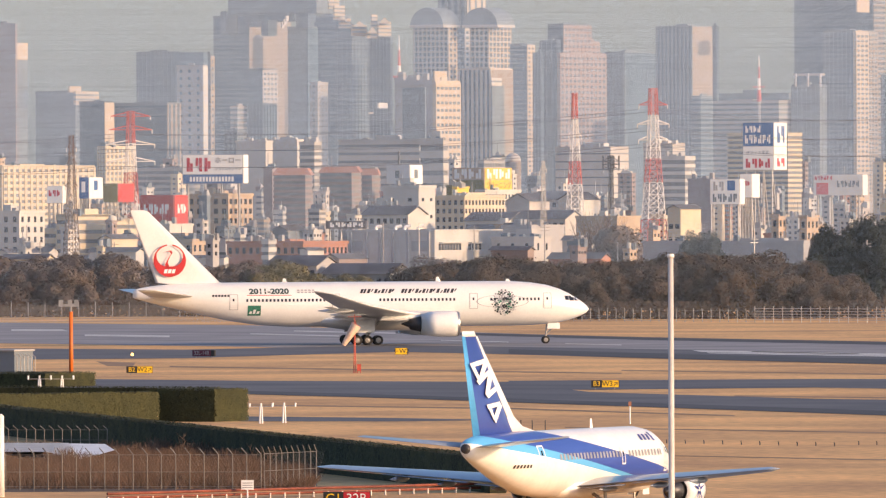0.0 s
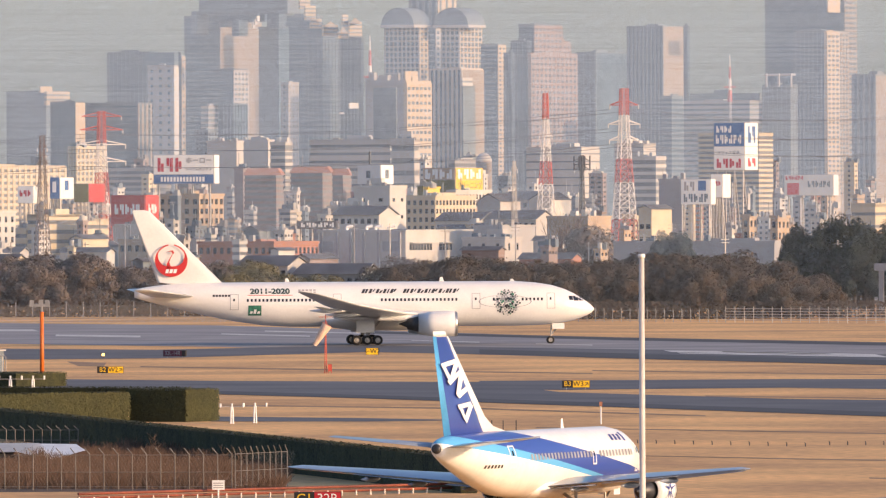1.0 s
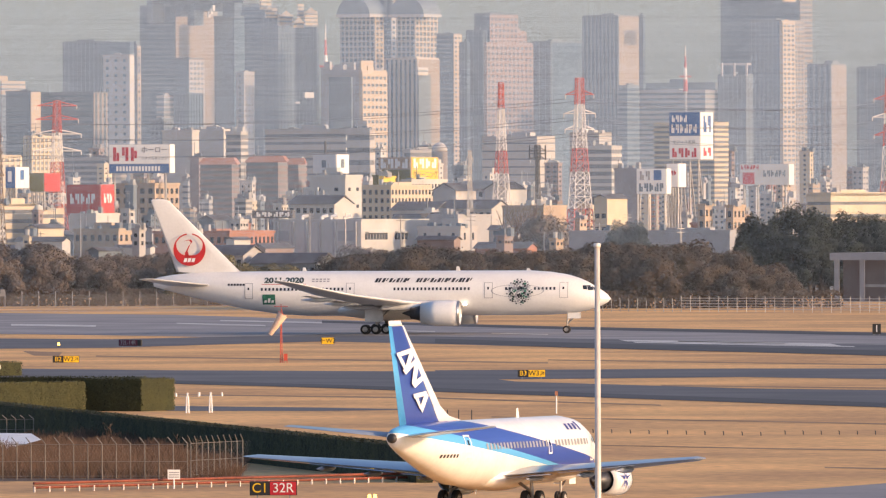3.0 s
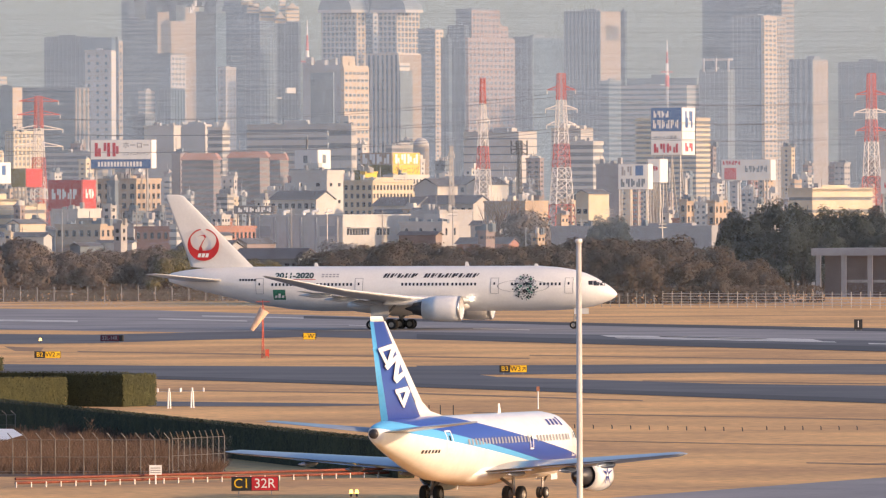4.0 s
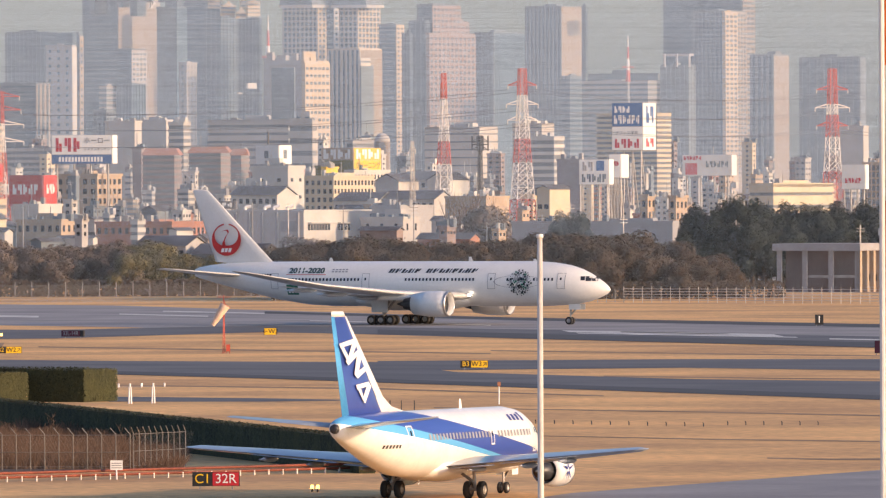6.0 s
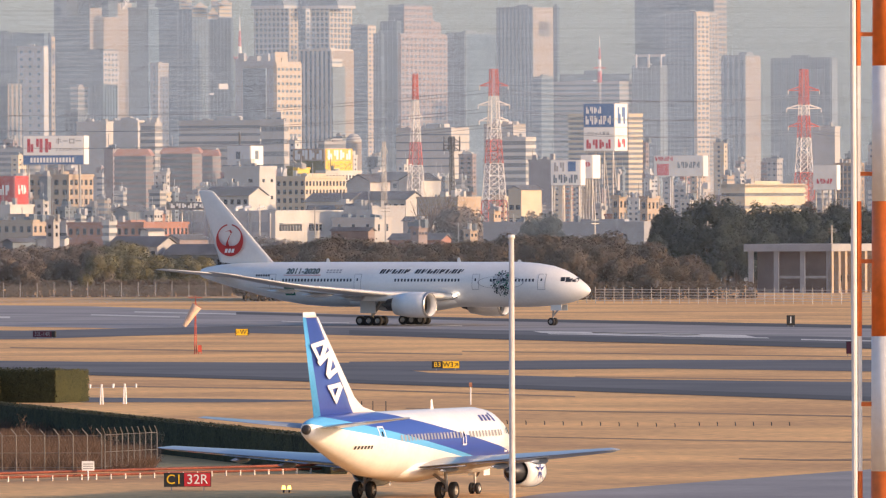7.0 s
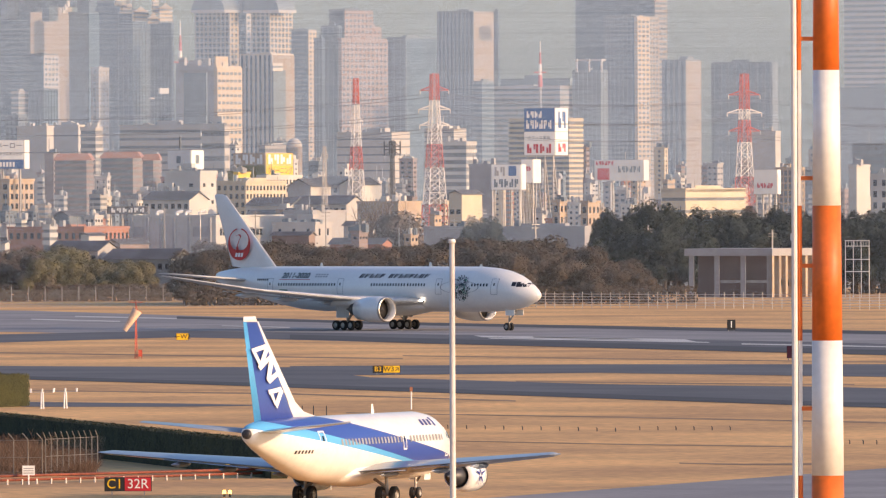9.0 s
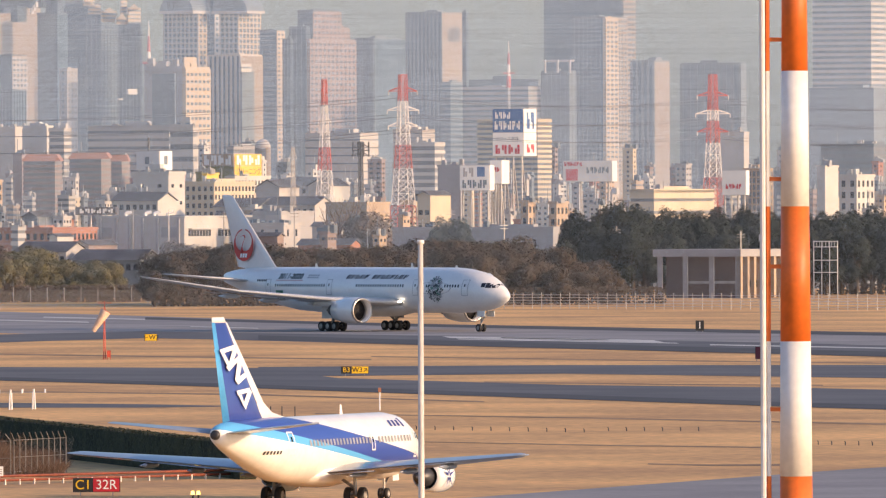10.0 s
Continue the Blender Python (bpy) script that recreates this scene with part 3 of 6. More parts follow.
def narrow_body():
    """Short white and blue twin-jet; origin on the ground between the main wheels, nose along +x."""
    p = on_ground(999.5, 917)
    root = thing("parked_airliner", pose(p.x, p.y, 0, 0, 0, 67.4), "white airliner with dark and light blue stripes, waiting on the taxiway", "aircraft")
    NX = 15.5
    S = Skin((NX, 2.7, .05, .05), (NX - .3, 2.72, .45, .42), (NX - .9, 2.8, .85, .82), (NX - 1.7, 2.93, 1.2, 1.22), (NX - 2.6, 3.08, 1.5, 1.58), (NX - 3.8, 3.2, 1.75, 1.85), (NX - 5.2, 3.22, 1.87, 1.97), (NX - 12, 3.22, 1.88, 1.98), (NX - 19, 3.22, 1.88, 1.98),
             (NX - 22.1, 3.34, 1.78, 1.86), (NX - 24.6, 3.62, 1.5, 1.58), (NX - 27.1, 3.96, 1.12, 1.2), (NX - 28.9, 4.2, .8, .9), (NX - 30.1, 4.32, .5, .62), (NX - 30.6, 4.35, .36, .46))
    body = part("fuselage", S.mesh(bmesh.new()), livery("stripe_livery"), root, "white fuselage with blue stripes", True)
    part("tail_cone", loft(bmesh.new(), lathe([(NX - 30.58, .3), (NX - 30.8, .25), (NX - 30.82, .1)], 0, 4.35, 16)), M["dark_metal"], root, "dark exhaust tail cone", True)
    part("belly_fairing", loft(bmesh.new(), [[(x, w * math.sin(k * math.tau / 20), 1.75 + h * math.cos(k * math.tau / 20)) for k in range(20)] for x, w, h in ((5.2, .3, .2), (3.5, 1.7, .6), (0.5, 2.0, .8), (-2.2, 1.8, .7), (-4.2, .3, .2))]), M["white_paint"], root, "", True)
    up = (0, 0, 1)
    for sg in (1, -1):
        w = wing(root, "wing", M["wing_sky_shade_grey"], [((NX - 10.3, sg * 1.5, 1.9), 7.5, 1.0, up), ((NX - 12.7, sg * 4.9, 2.2), 4.9, .75, up), ((NX - 17.3, sg * 13.8, 2.95), 1.8, .32, up), ((NX - 17.9, sg * 14.4, 3.0), .9, .08, up)], "pale grey swept wing")
        part("flap", loft(bmesh.new(), [airfoil((NX - 17.2, sg * 2.0, 1.8), 1.1, .1, up), airfoil((NX - 17.3, sg * 4.6, 2.0), 1.0, .1, up)]), M["wing_sky_shade_grey"], w, "", True)
        part("flap", loft(bmesh.new(), [airfoil((NX - 17.3, sg * 5.2, 2.1), .95, .09, up), airfoil((NX - 18.2, sg * 10.2, 2.58), .7, .06, up)]), M["wing_sky_shade_grey"], w, "", True)
        for y, x, z in ((3.4, -15.6, 1.75), (6.7, -15.9, 2.0), (9.4, -16.6, 2.3)):
            part("flap_track_fairing", loft(bmesh.new(), lathe([(NX + x, .03), (NX + x - .6, .17), (NX + x - 1.8, .18), (NX + x - 2.9, .03)], sg * y, z, 10)), M["wing_sky_shade_grey"], w, "", True)
        wing(root, "tailplane", M["wing_sky_shade_grey"], [((NX - 27.0, sg * .6, 4.45), 3.5, .32, up), ((NX - 30.3, sg * 6.3, 5.05), 1.4, .12, up)], "grey tailplane")
        e = engine(root, NX - 7.4, sg * 4.83, 1.5, .98, 2.7, 1.5)
        part("pylon", loft(bmesh.new(), [airfoil((NX - 8.3, sg * 4.83, 2.3), 5.2, .14, (0, 1, 0)), airfoil((NX - 8.6, sg * 4.83, 1.9), 4.6, .14, (0, 1, 0))]), M["white_paint"], e, "", True)
        # blue star-like figure on the cowl
        bm = bmesh.new()
        for k in range(5):
            b = math.tau * k / 5 + .3
            pts = [(NX - 8.7 + q * math.cos(b + o), sg * 4.83 - sg * 0 - 1.0, 1.55 + q * math.sin(b + o)) for q, o in ((.16, -.6), (.85, 0), (.16, .6))]
            polygon(bm, pts)
        if sg < 0:
            part("cowl_figure", bm, M["blue_ink"], e, "dark blue star figure")
    # fin: light blue rear edge, dark blue middle, white front edge and tip
    fx, sec = NX, lambda le, z, c, t: ((le, 0, z), c, t, (0, 1, 0))
    fin = wing(root, "fin", M["fin_blue"], [sec(NX - 23.0, 4.7, 6.3, .3), sec(NX - 23.9, 5.6, 5.45, .28), sec(NX - 29.0, 10.8, 2.05, .14)], "dark blue tail fin")
    wing(fin, "fin_tip", M["white_paint"], [sec(NX - 28.97, 10.78, 2.1, .15), sec(NX - 29.25, 11.1, 1.85, .1)], "white fin tip")
    wing(fin, "fin_front_edge", M["white_paint"], [sec(NX - 18.8, 5.0, 5.0, .10), sec(NX - 22.0, 5.5, 2.2, .2), sec(NX - 23.4, 6.1, .95, .24), sec(NX - 28.85, 10.8, .35, .12)], "white front edge and fillet")
    wing(fin, "rudder_edge", M["light_blue"], [sec(NX - 28.3, 4.7, 1.12, .13), sec(NX - 30.6, 10.8, .52, .08)], "light blue rear edge")
    for sg in (-1, 1):
        for strokes in (
            (((-14.87, 9.24), (-12.68, 9.50), (-12.48, 9.24), (-14.64, 9.00)), ((-12.79, 9.38), (-12.25, 9.15), (-13.17, 8.19), (-13.57, 8.40)), ((-14.62, 9.00), (-14.16, 9.04), (-13.34, 8.39), (-13.69, 8.25))),
            (((-13.91, 8.23), (-11.97, 8.89), (-11.69, 8.71), (-13.46, 7.98)), ((-12.09, 8.85), (-11.46, 8.58), (-12.05, 7.31), (-12.59, 7.47)), ((-12.61, 7.47), (-10.90, 7.94), (-10.65, 7.70), (-12.11, 7.20))),
            (((-12.34, 6.84), (-10.40, 7.00), (-10.18, 6.76), (-12.17, 6.58)), ((-10.52, 6.96), (-10.04, 6.74), (-10.99, 5.74), (-11.38, 6.03)), ((-12.06, 6.58), (-11.60, 6.61), (-11.04, 5.91), (-11.35, 5.96))),
        ):
            bm = bmesh.new()
            for k, q in enumerate(strokes):
                polygon(bm, [(x, sg * (.19 + .004 * k), z) for x, z in q])
            part("fin_figure", bm, M["sign_white"], fin, "white slanted bar figure")
    # windows and doors
    pane = finish(S.patch(bmesh.new(), 3, 3.5, 3.25, 3.86, nz=2), "window", M["line_grey"])
    k = NX - 20.6
    while k < NX - 4.6:
        if not (NX - 11.2 < k < NX - 10.3):
            if k > NX - 5.2 or k < NX - 19:
                part("window", S.patch(bmesh.new(), k, 3.5, k + .25, 3.86, nz=2), M["line_grey"], body)
            else:
                part("window", pane, None, body, m=Matrix.Translation((k - 3, 0, 0)))
        k += 0.508
    for x, w, z0, z1 in ((-23.4, .78, 2.7, 4.4), (-11.1, .55, 3.05, 4.15), (-3.9, .8, 2.5, 4.2)):
        d = part("door", S.patch(bmesh.new(), NX + x + .06, z0 + .06, NX + x + w - .06, z1 - .06, out=.015, nz=5), body.data.materials[0], root, "cabin door with a white outline")
        bm = bmesh.new()
        for q in (0, w - .09):
            S.patch(bm, NX + x + q, z0, NX + x + q + .09, z1, out=.03, nz=5)
        for q in (z0, z1 - .09):
            S.patch(bm, NX + x, q, NX + x + w, q + .09, out=.03, nz=1)
        part("door_outline", bm, M["sign_white"], d)
        part("door_window", S.patch(bmesh.new(), NX + x + w * .4, z1 - .6, NX + x + w * .65, z1 - .3, out=.03, nz=2), M["window_dark"], d)
    for i in range(6):
        part("registration_bar", S.patch(bmesh.new(), NX - 26.2 + i * .34, 3.12, NX - 26.0 + i * .34, 3.32, .05, nz=1), M["ink"], body)
    for i in range(3):
        part("title_bar", S.patch(bmesh.new(), NX - 7.2 + i * .6, 4.4, NX - 6.85 + i * .6, 4.75, .1, nz=2), M["blue_ink"], body)
    part("title_block", S.patch(bmesh.new(), NX - 5.3, 4.35, NX - 4.95, 4.85, -.08, nz=2), M["blue_ink"], body)
    for sg in (-1, 1):
        for x0, x1, z0, z1 in ((-1.9, -1.35, 3.5, 3.85), (-2.5, -2.0, 3.5, 3.95), (-3.0, -2.6, 3.55, 3.95)):
            part("cockpit_window", S.patch(bmesh.new(), NX + x0, z0, NX + x1, z1, -.1, nz=2, nx=2, sign=sg), M["window_dark"], body)
    part("antenna", loft(bmesh.new(), [airfoil((NX - 11.0, 0, 5.15), .5, .05, (0, 1, 0)), airfoil((NX - 11.2, 0, 5.75), .25, .02, (0, 1, 0))]), M["white_paint"], body)
    part("antenna", loft(bmesh.new(), [airfoil((NX - 17.5, 0, 1.35), .4, .05, (0, 1, 0)), airfoil((NX - 17.8, 0, .85), .2, .02, (0, 1, 0))]), M["white_paint"], body)
    nw, mw = wheel_mesh(.34, .2, "n"), wheel_mesh(.51, .36, "m")
    g = part("nose_gear", rods(.07, ((11.05, 0, .34), (11.0, 0, 1.6)), ((11.05, -.22, .34), (11.05, .22, .34)), ((11, 0, .8), (12, 0, 1.5))), M["galvanised"], root, "grey nose gear leg")
    for q in (-.5, .47):
        part("gear_door", boxes((11.2, 12.2, q, q + .03, 1.1, 1.5)), M["white_paint"], g)
    for y in (-.2, .2):
        add_wheel(root, nw, 11.05, y, .34)
    for sg in (-1, 1):
        y = sg * 2.61
        part("main_gear", rods(.1, ((0, y, .51), (0, y - sg * .1, 2.0)), ((0, y - .45, .51), (0, y + .45, .51)), ((0, y, .9), (0, y - sg * 1.2, 1.7))), M["galvanised"], root, "grey main gear leg")
        for q in (-.43, .43):
            add_wheel(root, mw, 0, y + q, .51)
    return root


jet, jet_wheels = wide_body()
narrow_body()

# ---- near things ----
def striped_mast():
    """Tall orange and white steel mast with a ladder and two thin poles beside it."""
    d = 190.0
    k = d / F
    x = at(1851, 441, d).x
    root = thing("striped_mast", pose(x, d, 0), "tall steel mast banded in orange and white", "mast")
    edges = [at(1851, v, d).z for v in (1570, 1330, 1101, 868, 629, 390, 150, -90, -330)]
    edges[0] = 0.0
    for i, (z0, z1) in enumerate(zip(edges, edges[1:])):
        r0, r1 = (k * (22.3 + 6.6 * (at(1851, 0, d).z - q) / (at(1851, 0, d).z - at(1851, 900, d).z)) for q in (z0, z1))
        part("mast_section", rod(bmesh.new(), (0, 0, z0), (0, 0, z1), r0, r1, 32), M["white_band" if i % 2 else "orange_paint"], root, "", True)
        part("rail_section", rods(.04, ((k * -48, 0, z0), (k * -48, 0, z1))), M["white_band" if i % 2 else "orange_paint"], root)
    part("ladder_rail", rods(.05, ((k * -57, 0, 0), (k * -57, 0, edges[-1])), n=10), M["white_band"], root)
    zz = 1.0
    while zz < edges[-1]:
        part("rung", rods(.012, ((k * -57, 0, zz), (k * -48, 0, zz))), M["galvanised"], root)
        zz += .35
    for v in (103, 205 + 145, 505, 758, 1010):
        part("bracket", boxes((k * -50, k * -22, -.03, .03, at(0, v, d).z - .03, at(0, v, d).z + .04)), M["orange_paint"], root)
    p = at(1795, 450, d)
    part("thin_pole", rods(.05, ((p.x - x + .02, .3, 0), (p.x - x, .3, p.z)), n=12), M["galvanised"], root, "grey steel pole with a cap")
    part("pole_cap", rods(.065, ((p.x - x, .3, p.z - .02), (p.x - x, .3, p.z + .1)), n=12), M["sign_white"], root)


paint("white_band", (0.8, 0.78, 0.74), 0.5, var=0.06, size=1.5, fine=0.15)
striped_mast()
d = 300.0
p = at(1187, 456, d)
post = thing("lamp_post", pose(p.x, d, 0), "slim grey steel pole with a small cap", "pole")
part("pole", rod(bmesh.new(), (0, 0, 0), (0, 0, p.z), .1, .07, 16), M["pole_paint"], post, "", True)
part("cap", rod(bmesh.new(), (0, 0, p.z), (0, 0, p.z + .1), .1, .085, 16), M["sign_white"], post, "", True)
PSI = 30.0          # the street grid's turn
CS, SN = math.cos(radians(PSI)), math.sin(radians(PSI))


# ---- trees, hedges and scrub ----
def leaf(bm, p, nrm, size, rnd, jitter=0.5):
    n = (Vector(nrm) + Vector((rnd.gauss(0, jitter), rnd.gauss(0, jitter), rnd.gauss(0, jitter)))).normalized()
    a = n.orthogonal().normalized()
    a = (Matrix.Rotation(rnd.uniform(0, math.tau), 3, n) @ a)
    b = n.cross(a)
    s = size * rnd.uniform(.6, 1.3)
    p = Vector(p)
    polygon(bm, [p - a * s, p + b * s * .55 - a * s * .1, p + a * s, p - b * s * .55 + a * s * .1])


def tree_meshes(seed, height, spread, bark, leafy, lobes=9, leaves=8500, size=.17, low=.12, pointed=0.0):
    rnd = random.Random(seed)
    bm = bmesh.new()
    rod(bm, (0, 0, 0), (rnd.uniform(-.2, .2), rnd.uniform(-.2, .2), height * .6), .03 * height, .012 * height, 8)
    cents = []
    for k in range(lobes):
        a = math.tau * k / lobes + rnd.uniform(-.4, .4)
        z = height * rnd.uniform(low + .18, .8)
        w = spread * (1 - pointed * (z / height)) * rnd.uniform(.25, .62)
        c = Vector((w * math.cos(a), w * math.sin(a), z))
        r = spread * rnd.uniform(.33, .52) * (1 - .5 * pointed * z / height)
        cents.append((c, r, min(r * rnd.uniform(.75, 1.05), z)))
        rod(bm, (0, 0, z * .45), c, .011 * height, .004 * height, 5)
    cents.append((Vector((0, 0, height * .78)), spread * (.5 - .3 * pointed), height * .21))
    trunk = finish(bm, "trunk", M[bark])
    bm = bmesh.new()
    for i in range(leaves):
        c, r, h = cents[i % len(cents)]
        n = Vector((rnd.gauss(0, 1), rnd.gauss(0, 1), rnd.gauss(.15, 1))).normalized()
        q = rnd.uniform(.78, 1.06) if i % 4 else rnd.uniform(.4, .8)
        p = c + Vector((n.x * r * q, n.y * r * q, n.z * h * q))
        if p.z > height * low * .5:
            leaf(bm, p, n, size, rnd, .22)
    me = bpy.data.meshes.new("crown")
    bm.to_mesh(me)
    bm.free()
    me.materials.append(M[leafy])
    return trunk, me


def plant(protos, x, y, s, turn, rnd, label, group, name="tree"):
    trunk, crown = protos[rnd.randrange(len(protos))]
    root = thing(name, pose(x, y, 0, 0, 0, turn) @ Matrix.Diagonal((s, s, s * rnd.uniform(.92, 1.06), 1)), label, "tree", group)
    part("trunk", trunk, None, root)
    part("crown", crown, None, root)


rnd = random.Random(11)
BROAD, BROWN, BAMBOO = ([tree_meshes(20 + k, 10.5, 5.4, "bark", leafy, size=.28, leaves=6500) for k in range(n)] for leafy, n in (("wood_leaf", 4), ("brown_leaf", 2), ("bamboo_leaf", 2)))
PINE = [tree_meshes(40 + k, 15.0, 5.2, "bark", "pine_leaf", lobes=14, size=.27, low=.08, pointed=.7, leaves=8500) for k in range(4)]


def wood(protos, own, u0, u1, d0, d1, outline, step, label, group):
    """Trees in staggered rows between two distances, their heights following the wood's outline (sight line down)."""
    d = d0
    row = 0
    while d < d1:
        u = u0 + (row % 2) * step * .5
        while u < u1:
            uu = u + rnd.uniform(-.25, .25) * step
            dd = d + rnd.uniform(-4, 4)
            h = at(uu, outline(uu), dd).z * rnd.uniform(.9, 1.03) * (0.86 if row == 0 else 1)
            if h > 2.5:
                p = at(uu, 441, dd)
                plant(protos, p.x, dd, h / own, rnd.uniform(0, 360), rnd, label, group)
            u += step
        d += 14
        row += 1


def curve(*pts):
    def f(u):
        for (a, va), (b, vb) in zip(pts, pts[1:]):
            if a <= u <= b:
                return va + (vb - va) * (u - a) / (b - a)
        return 600
    return f


edge = curve((-60, 452), (60, 455), (215, 448), (260, 462), (330, 470), (420, 462), (440, 460), (500, 462), (560, 480), (650, 486), (690, 500), (705, 520), (715, 486), (745, 458), (900, 456), (985, 466), (1060, 462), (1150, 450), (1340, 448), (1430, 466), (1462, 486), (1490, 482), (1520, 492), (1536, 515), (1550, 560))
GROUP = "wood by the airfield fence"
wood(BROWN, 10.7, -60, 450, 2030, 2080, edge, 42, "brown leafless tree in a dense winter wood", GROUP)
wood(BAMBOO, 10.7, 450, 660, 2030, 2060, edge, 30, "yellow-green bushy tree behind the fence", GROUP)
wood(BROAD, 10.7, 716, 1550, 1935, 1985, edge, 38, "brownish-green evergreen tree in a dense wood", GROUP)
wood(PINE, 15.2, 1450, 2095, 2105, 2150, curve((1440, 420), (1470, 392), (1530, 382), (1620, 392), (1760, 388), (1840, 400), (1900, 388), (2095, 386)), 27,
     "dark green conifer in a row behind the fence", "conifer row")
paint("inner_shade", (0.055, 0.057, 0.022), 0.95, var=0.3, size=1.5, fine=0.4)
# undergrowth that closes the wood's foot
bm = bmesh.new()
r2 = random.Random(3)
for i in range(16000):
    u = r2.uniform(-60, 2100)
    back = u > 1620 or (u > 1545 and i % 2)
    p = at(u, 441, 2112 if back else 2026 if u < 716 else 1932)
    leaf(bm, (p.x, p.y + r2.uniform(-2, 2), r2.uniform(.1, 6.5 if back else 3.0)), (0, -1, .5), .33, r2, .3)
me = bpy.data.meshes.new("undergrowth")
bm.to_mesh(me)
bm.free()
me.materials.append(M["wood_leaf"])
tagged(new("undergrowth", me), "dark undergrowth along the foot of the wood", "shrubs", kind="stuff")


def hedge(u0, uc, u1, vt, vb, label, psi=30.0, top=True, dens=220):
    """A clipped hedge on the ground: face from u0 to the corner uc, the other from uc to u1, foot at vb, top at vt."""
    c = on_ground(uc, vb)
    d = c.y
    h = at(uc, vt, d).z
    cs, sn = math.cos(radians(psi)), math.sin(radians(psi))
    la, lb = max(.6, (uc - u0) * d / F / cs), max(.6, (u1 - uc) * d / F / sn)
    root = thing("hedge", pose(c.x, c.y, 0, 0, 0, -psi), label, "hedge")
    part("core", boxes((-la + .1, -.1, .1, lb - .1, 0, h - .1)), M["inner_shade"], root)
    r = random.Random(int(u0 * 7 + vt))
    bm = bmesh.new()
    for n, area, f in (((0, -1, 0), la * h, lambda a, b: (-la * a, 0, h * b)), ((1, 0, 0), lb * h, lambda a, b: (0, lb * a, h * b)), ((0, 0, 1), la * lb, lambda a, b: (-la * a, lb * b, h))):
        for i in range(min(26000, int(area * dens * (1.0 if n[2] == 0 else .6)))):
            p = Vector(f(r.random(), r.random())) + Vector((r.gauss(0, .05), r.gauss(0, .05), r.gauss(0, .05)))
            leaf(bm, p, n, .1, r, .13)
    me = bpy.data.meshes.new("leaves")
    bm.to_mesh(me)
    bm.free()
    me.materials.append(M["hedge_leaf"])
    part("foliage", me, None, root)
    return root


hedge(277, 380, 437, 690, 747, "clipped dark green box-shaped hedge, one side sunlit", 30)
hedge(-60, -40, 276, 699, 752, "long clipped olive hedge, its face in the sun", 58)
hedge(-80, 376, 390, 686, 712, "long clipped hedge in shade behind another", 32, dens=90)
hedge(-60, 80, 165, 661, 686, "low olive hedge along the taxiway", 30, dens=90)


def hedge_run(a, b, w, h, label):
    """A long clipped hedge from a to b on the ground."""
    a, b = Vector(a), Vector(b)
    n = (b - a).length
    root = thing("hedge", Matrix.Translation(a) @ (b - a).to_track_quat("X", "Z").to_matrix().to_4x4(), label, "hedge")
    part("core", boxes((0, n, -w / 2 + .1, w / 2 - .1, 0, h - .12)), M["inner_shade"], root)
    r = random.Random(8)
    bm = bmesh.new()
    for i in range(int(n * 260)):
        x = n * r.random()
        k = r.random()
        if k < .42:
            leaf(bm, (x, -w / 2, h * r.random()), (0, -1, 0), .11, r, .13)
        elif k < .6:
            leaf(bm, (x, w / 2, h * r.random()), (0, 1, 0), .11, r, .13)
        else:
            leaf(bm, (x, w * (r.random() - .5), h + r.gauss(0, .04)), (0, 0, 1), .11, r, .15)
    me = bpy.data.meshes.new("leaves")
    bm.to_mesh(me)
    bm.free()
    me.materials.append(M["hedge_leaf"])
    part("foliage", me, None, root)


NEAR = Vector((-0.85, -0.17, 0))
hedge_run(on_ground(-90, 756) + NEAR, on_ground(905, 873) + NEAR, 1.25, 2.35, "long dark clipped hedge beside the taxiway")

# dry scrub behind the fence
paint("dark_soil", (0.13, 0.085, 0.055), 0.95, var=0.25, size=3, fine=0.3)
paved("scrub_soil", "dark_soil", 0.012, "dark bare soil under the scrub", (-90, 800), (470, 803), (560, 850), (556, 868), (-90, 872))
bm = bmesh.new()
r2 = random.Random(21)
for i in range(42000):
    u = r2.uniform(-80, 555)
    v = r2.uniform(806, 866)
    p = on_ground(u, v)
    hmax = (2.1 if u < 450 else 1.3) * (.75 if v < 836 else 1)
    h = (hmax * (.45 + .5 * noise.noise(Vector((p.x * .4, p.y * .06, 0)))) + .25) * r2.uniform(.5, 1.1)
    w, dx, dy = r2.uniform(.015, .04), r2.gauss(0, .5), r2.gauss(0, .3)
    polygon(bm, [(p.x - w, p.y, 0), (p.x + w, p.y, 0), (p.x + dx + w * .3, p.y + dy, h), (p.x + dx - w * .3, p.y + dy, h)])
me = bpy.data.meshes.new("scrub")
bm.to_mesh(me)
bm.free()
me.materials.append(M["scrub"])
tagged(new("dry_scrub", me), "tangled brown winter scrub behind the wire fence", "shrubs", kind="stuff")
for u, v, s in ((335, 838, 2.7), (460, 846, 2.4), (480, 850, 2.0), (390, 842, 1.7), (250, 838, 2.1)):
    c = on_ground(u, v)
    root = thing("bare_bush", pose(c.x, c.y, 0), "leafless brown bush with thin twigs", "bush", "bare bushes")
    r2 = random.Random(u)
    for k in range(7):
        a, l = r2.uniform(-1.1, 1.1), s * r2.uniform(.7, 1.1)
        e = Vector((l * math.sin(a) * .7, r2.uniform(-.4, .4), l * math.cos(a)))
        ends = [((0, 0, 0), e)]
        for q in range(6):
            o = e * r2.uniform(.35, .9)
            ends.append((o, o + Vector((r2.uniform(-.5, .5), r2.uniform(-.3, .3), r2.uniform(.2, .6))) * s * .4))
        part("branch", rods(.014, *ends, n=4), M["twig"], root)

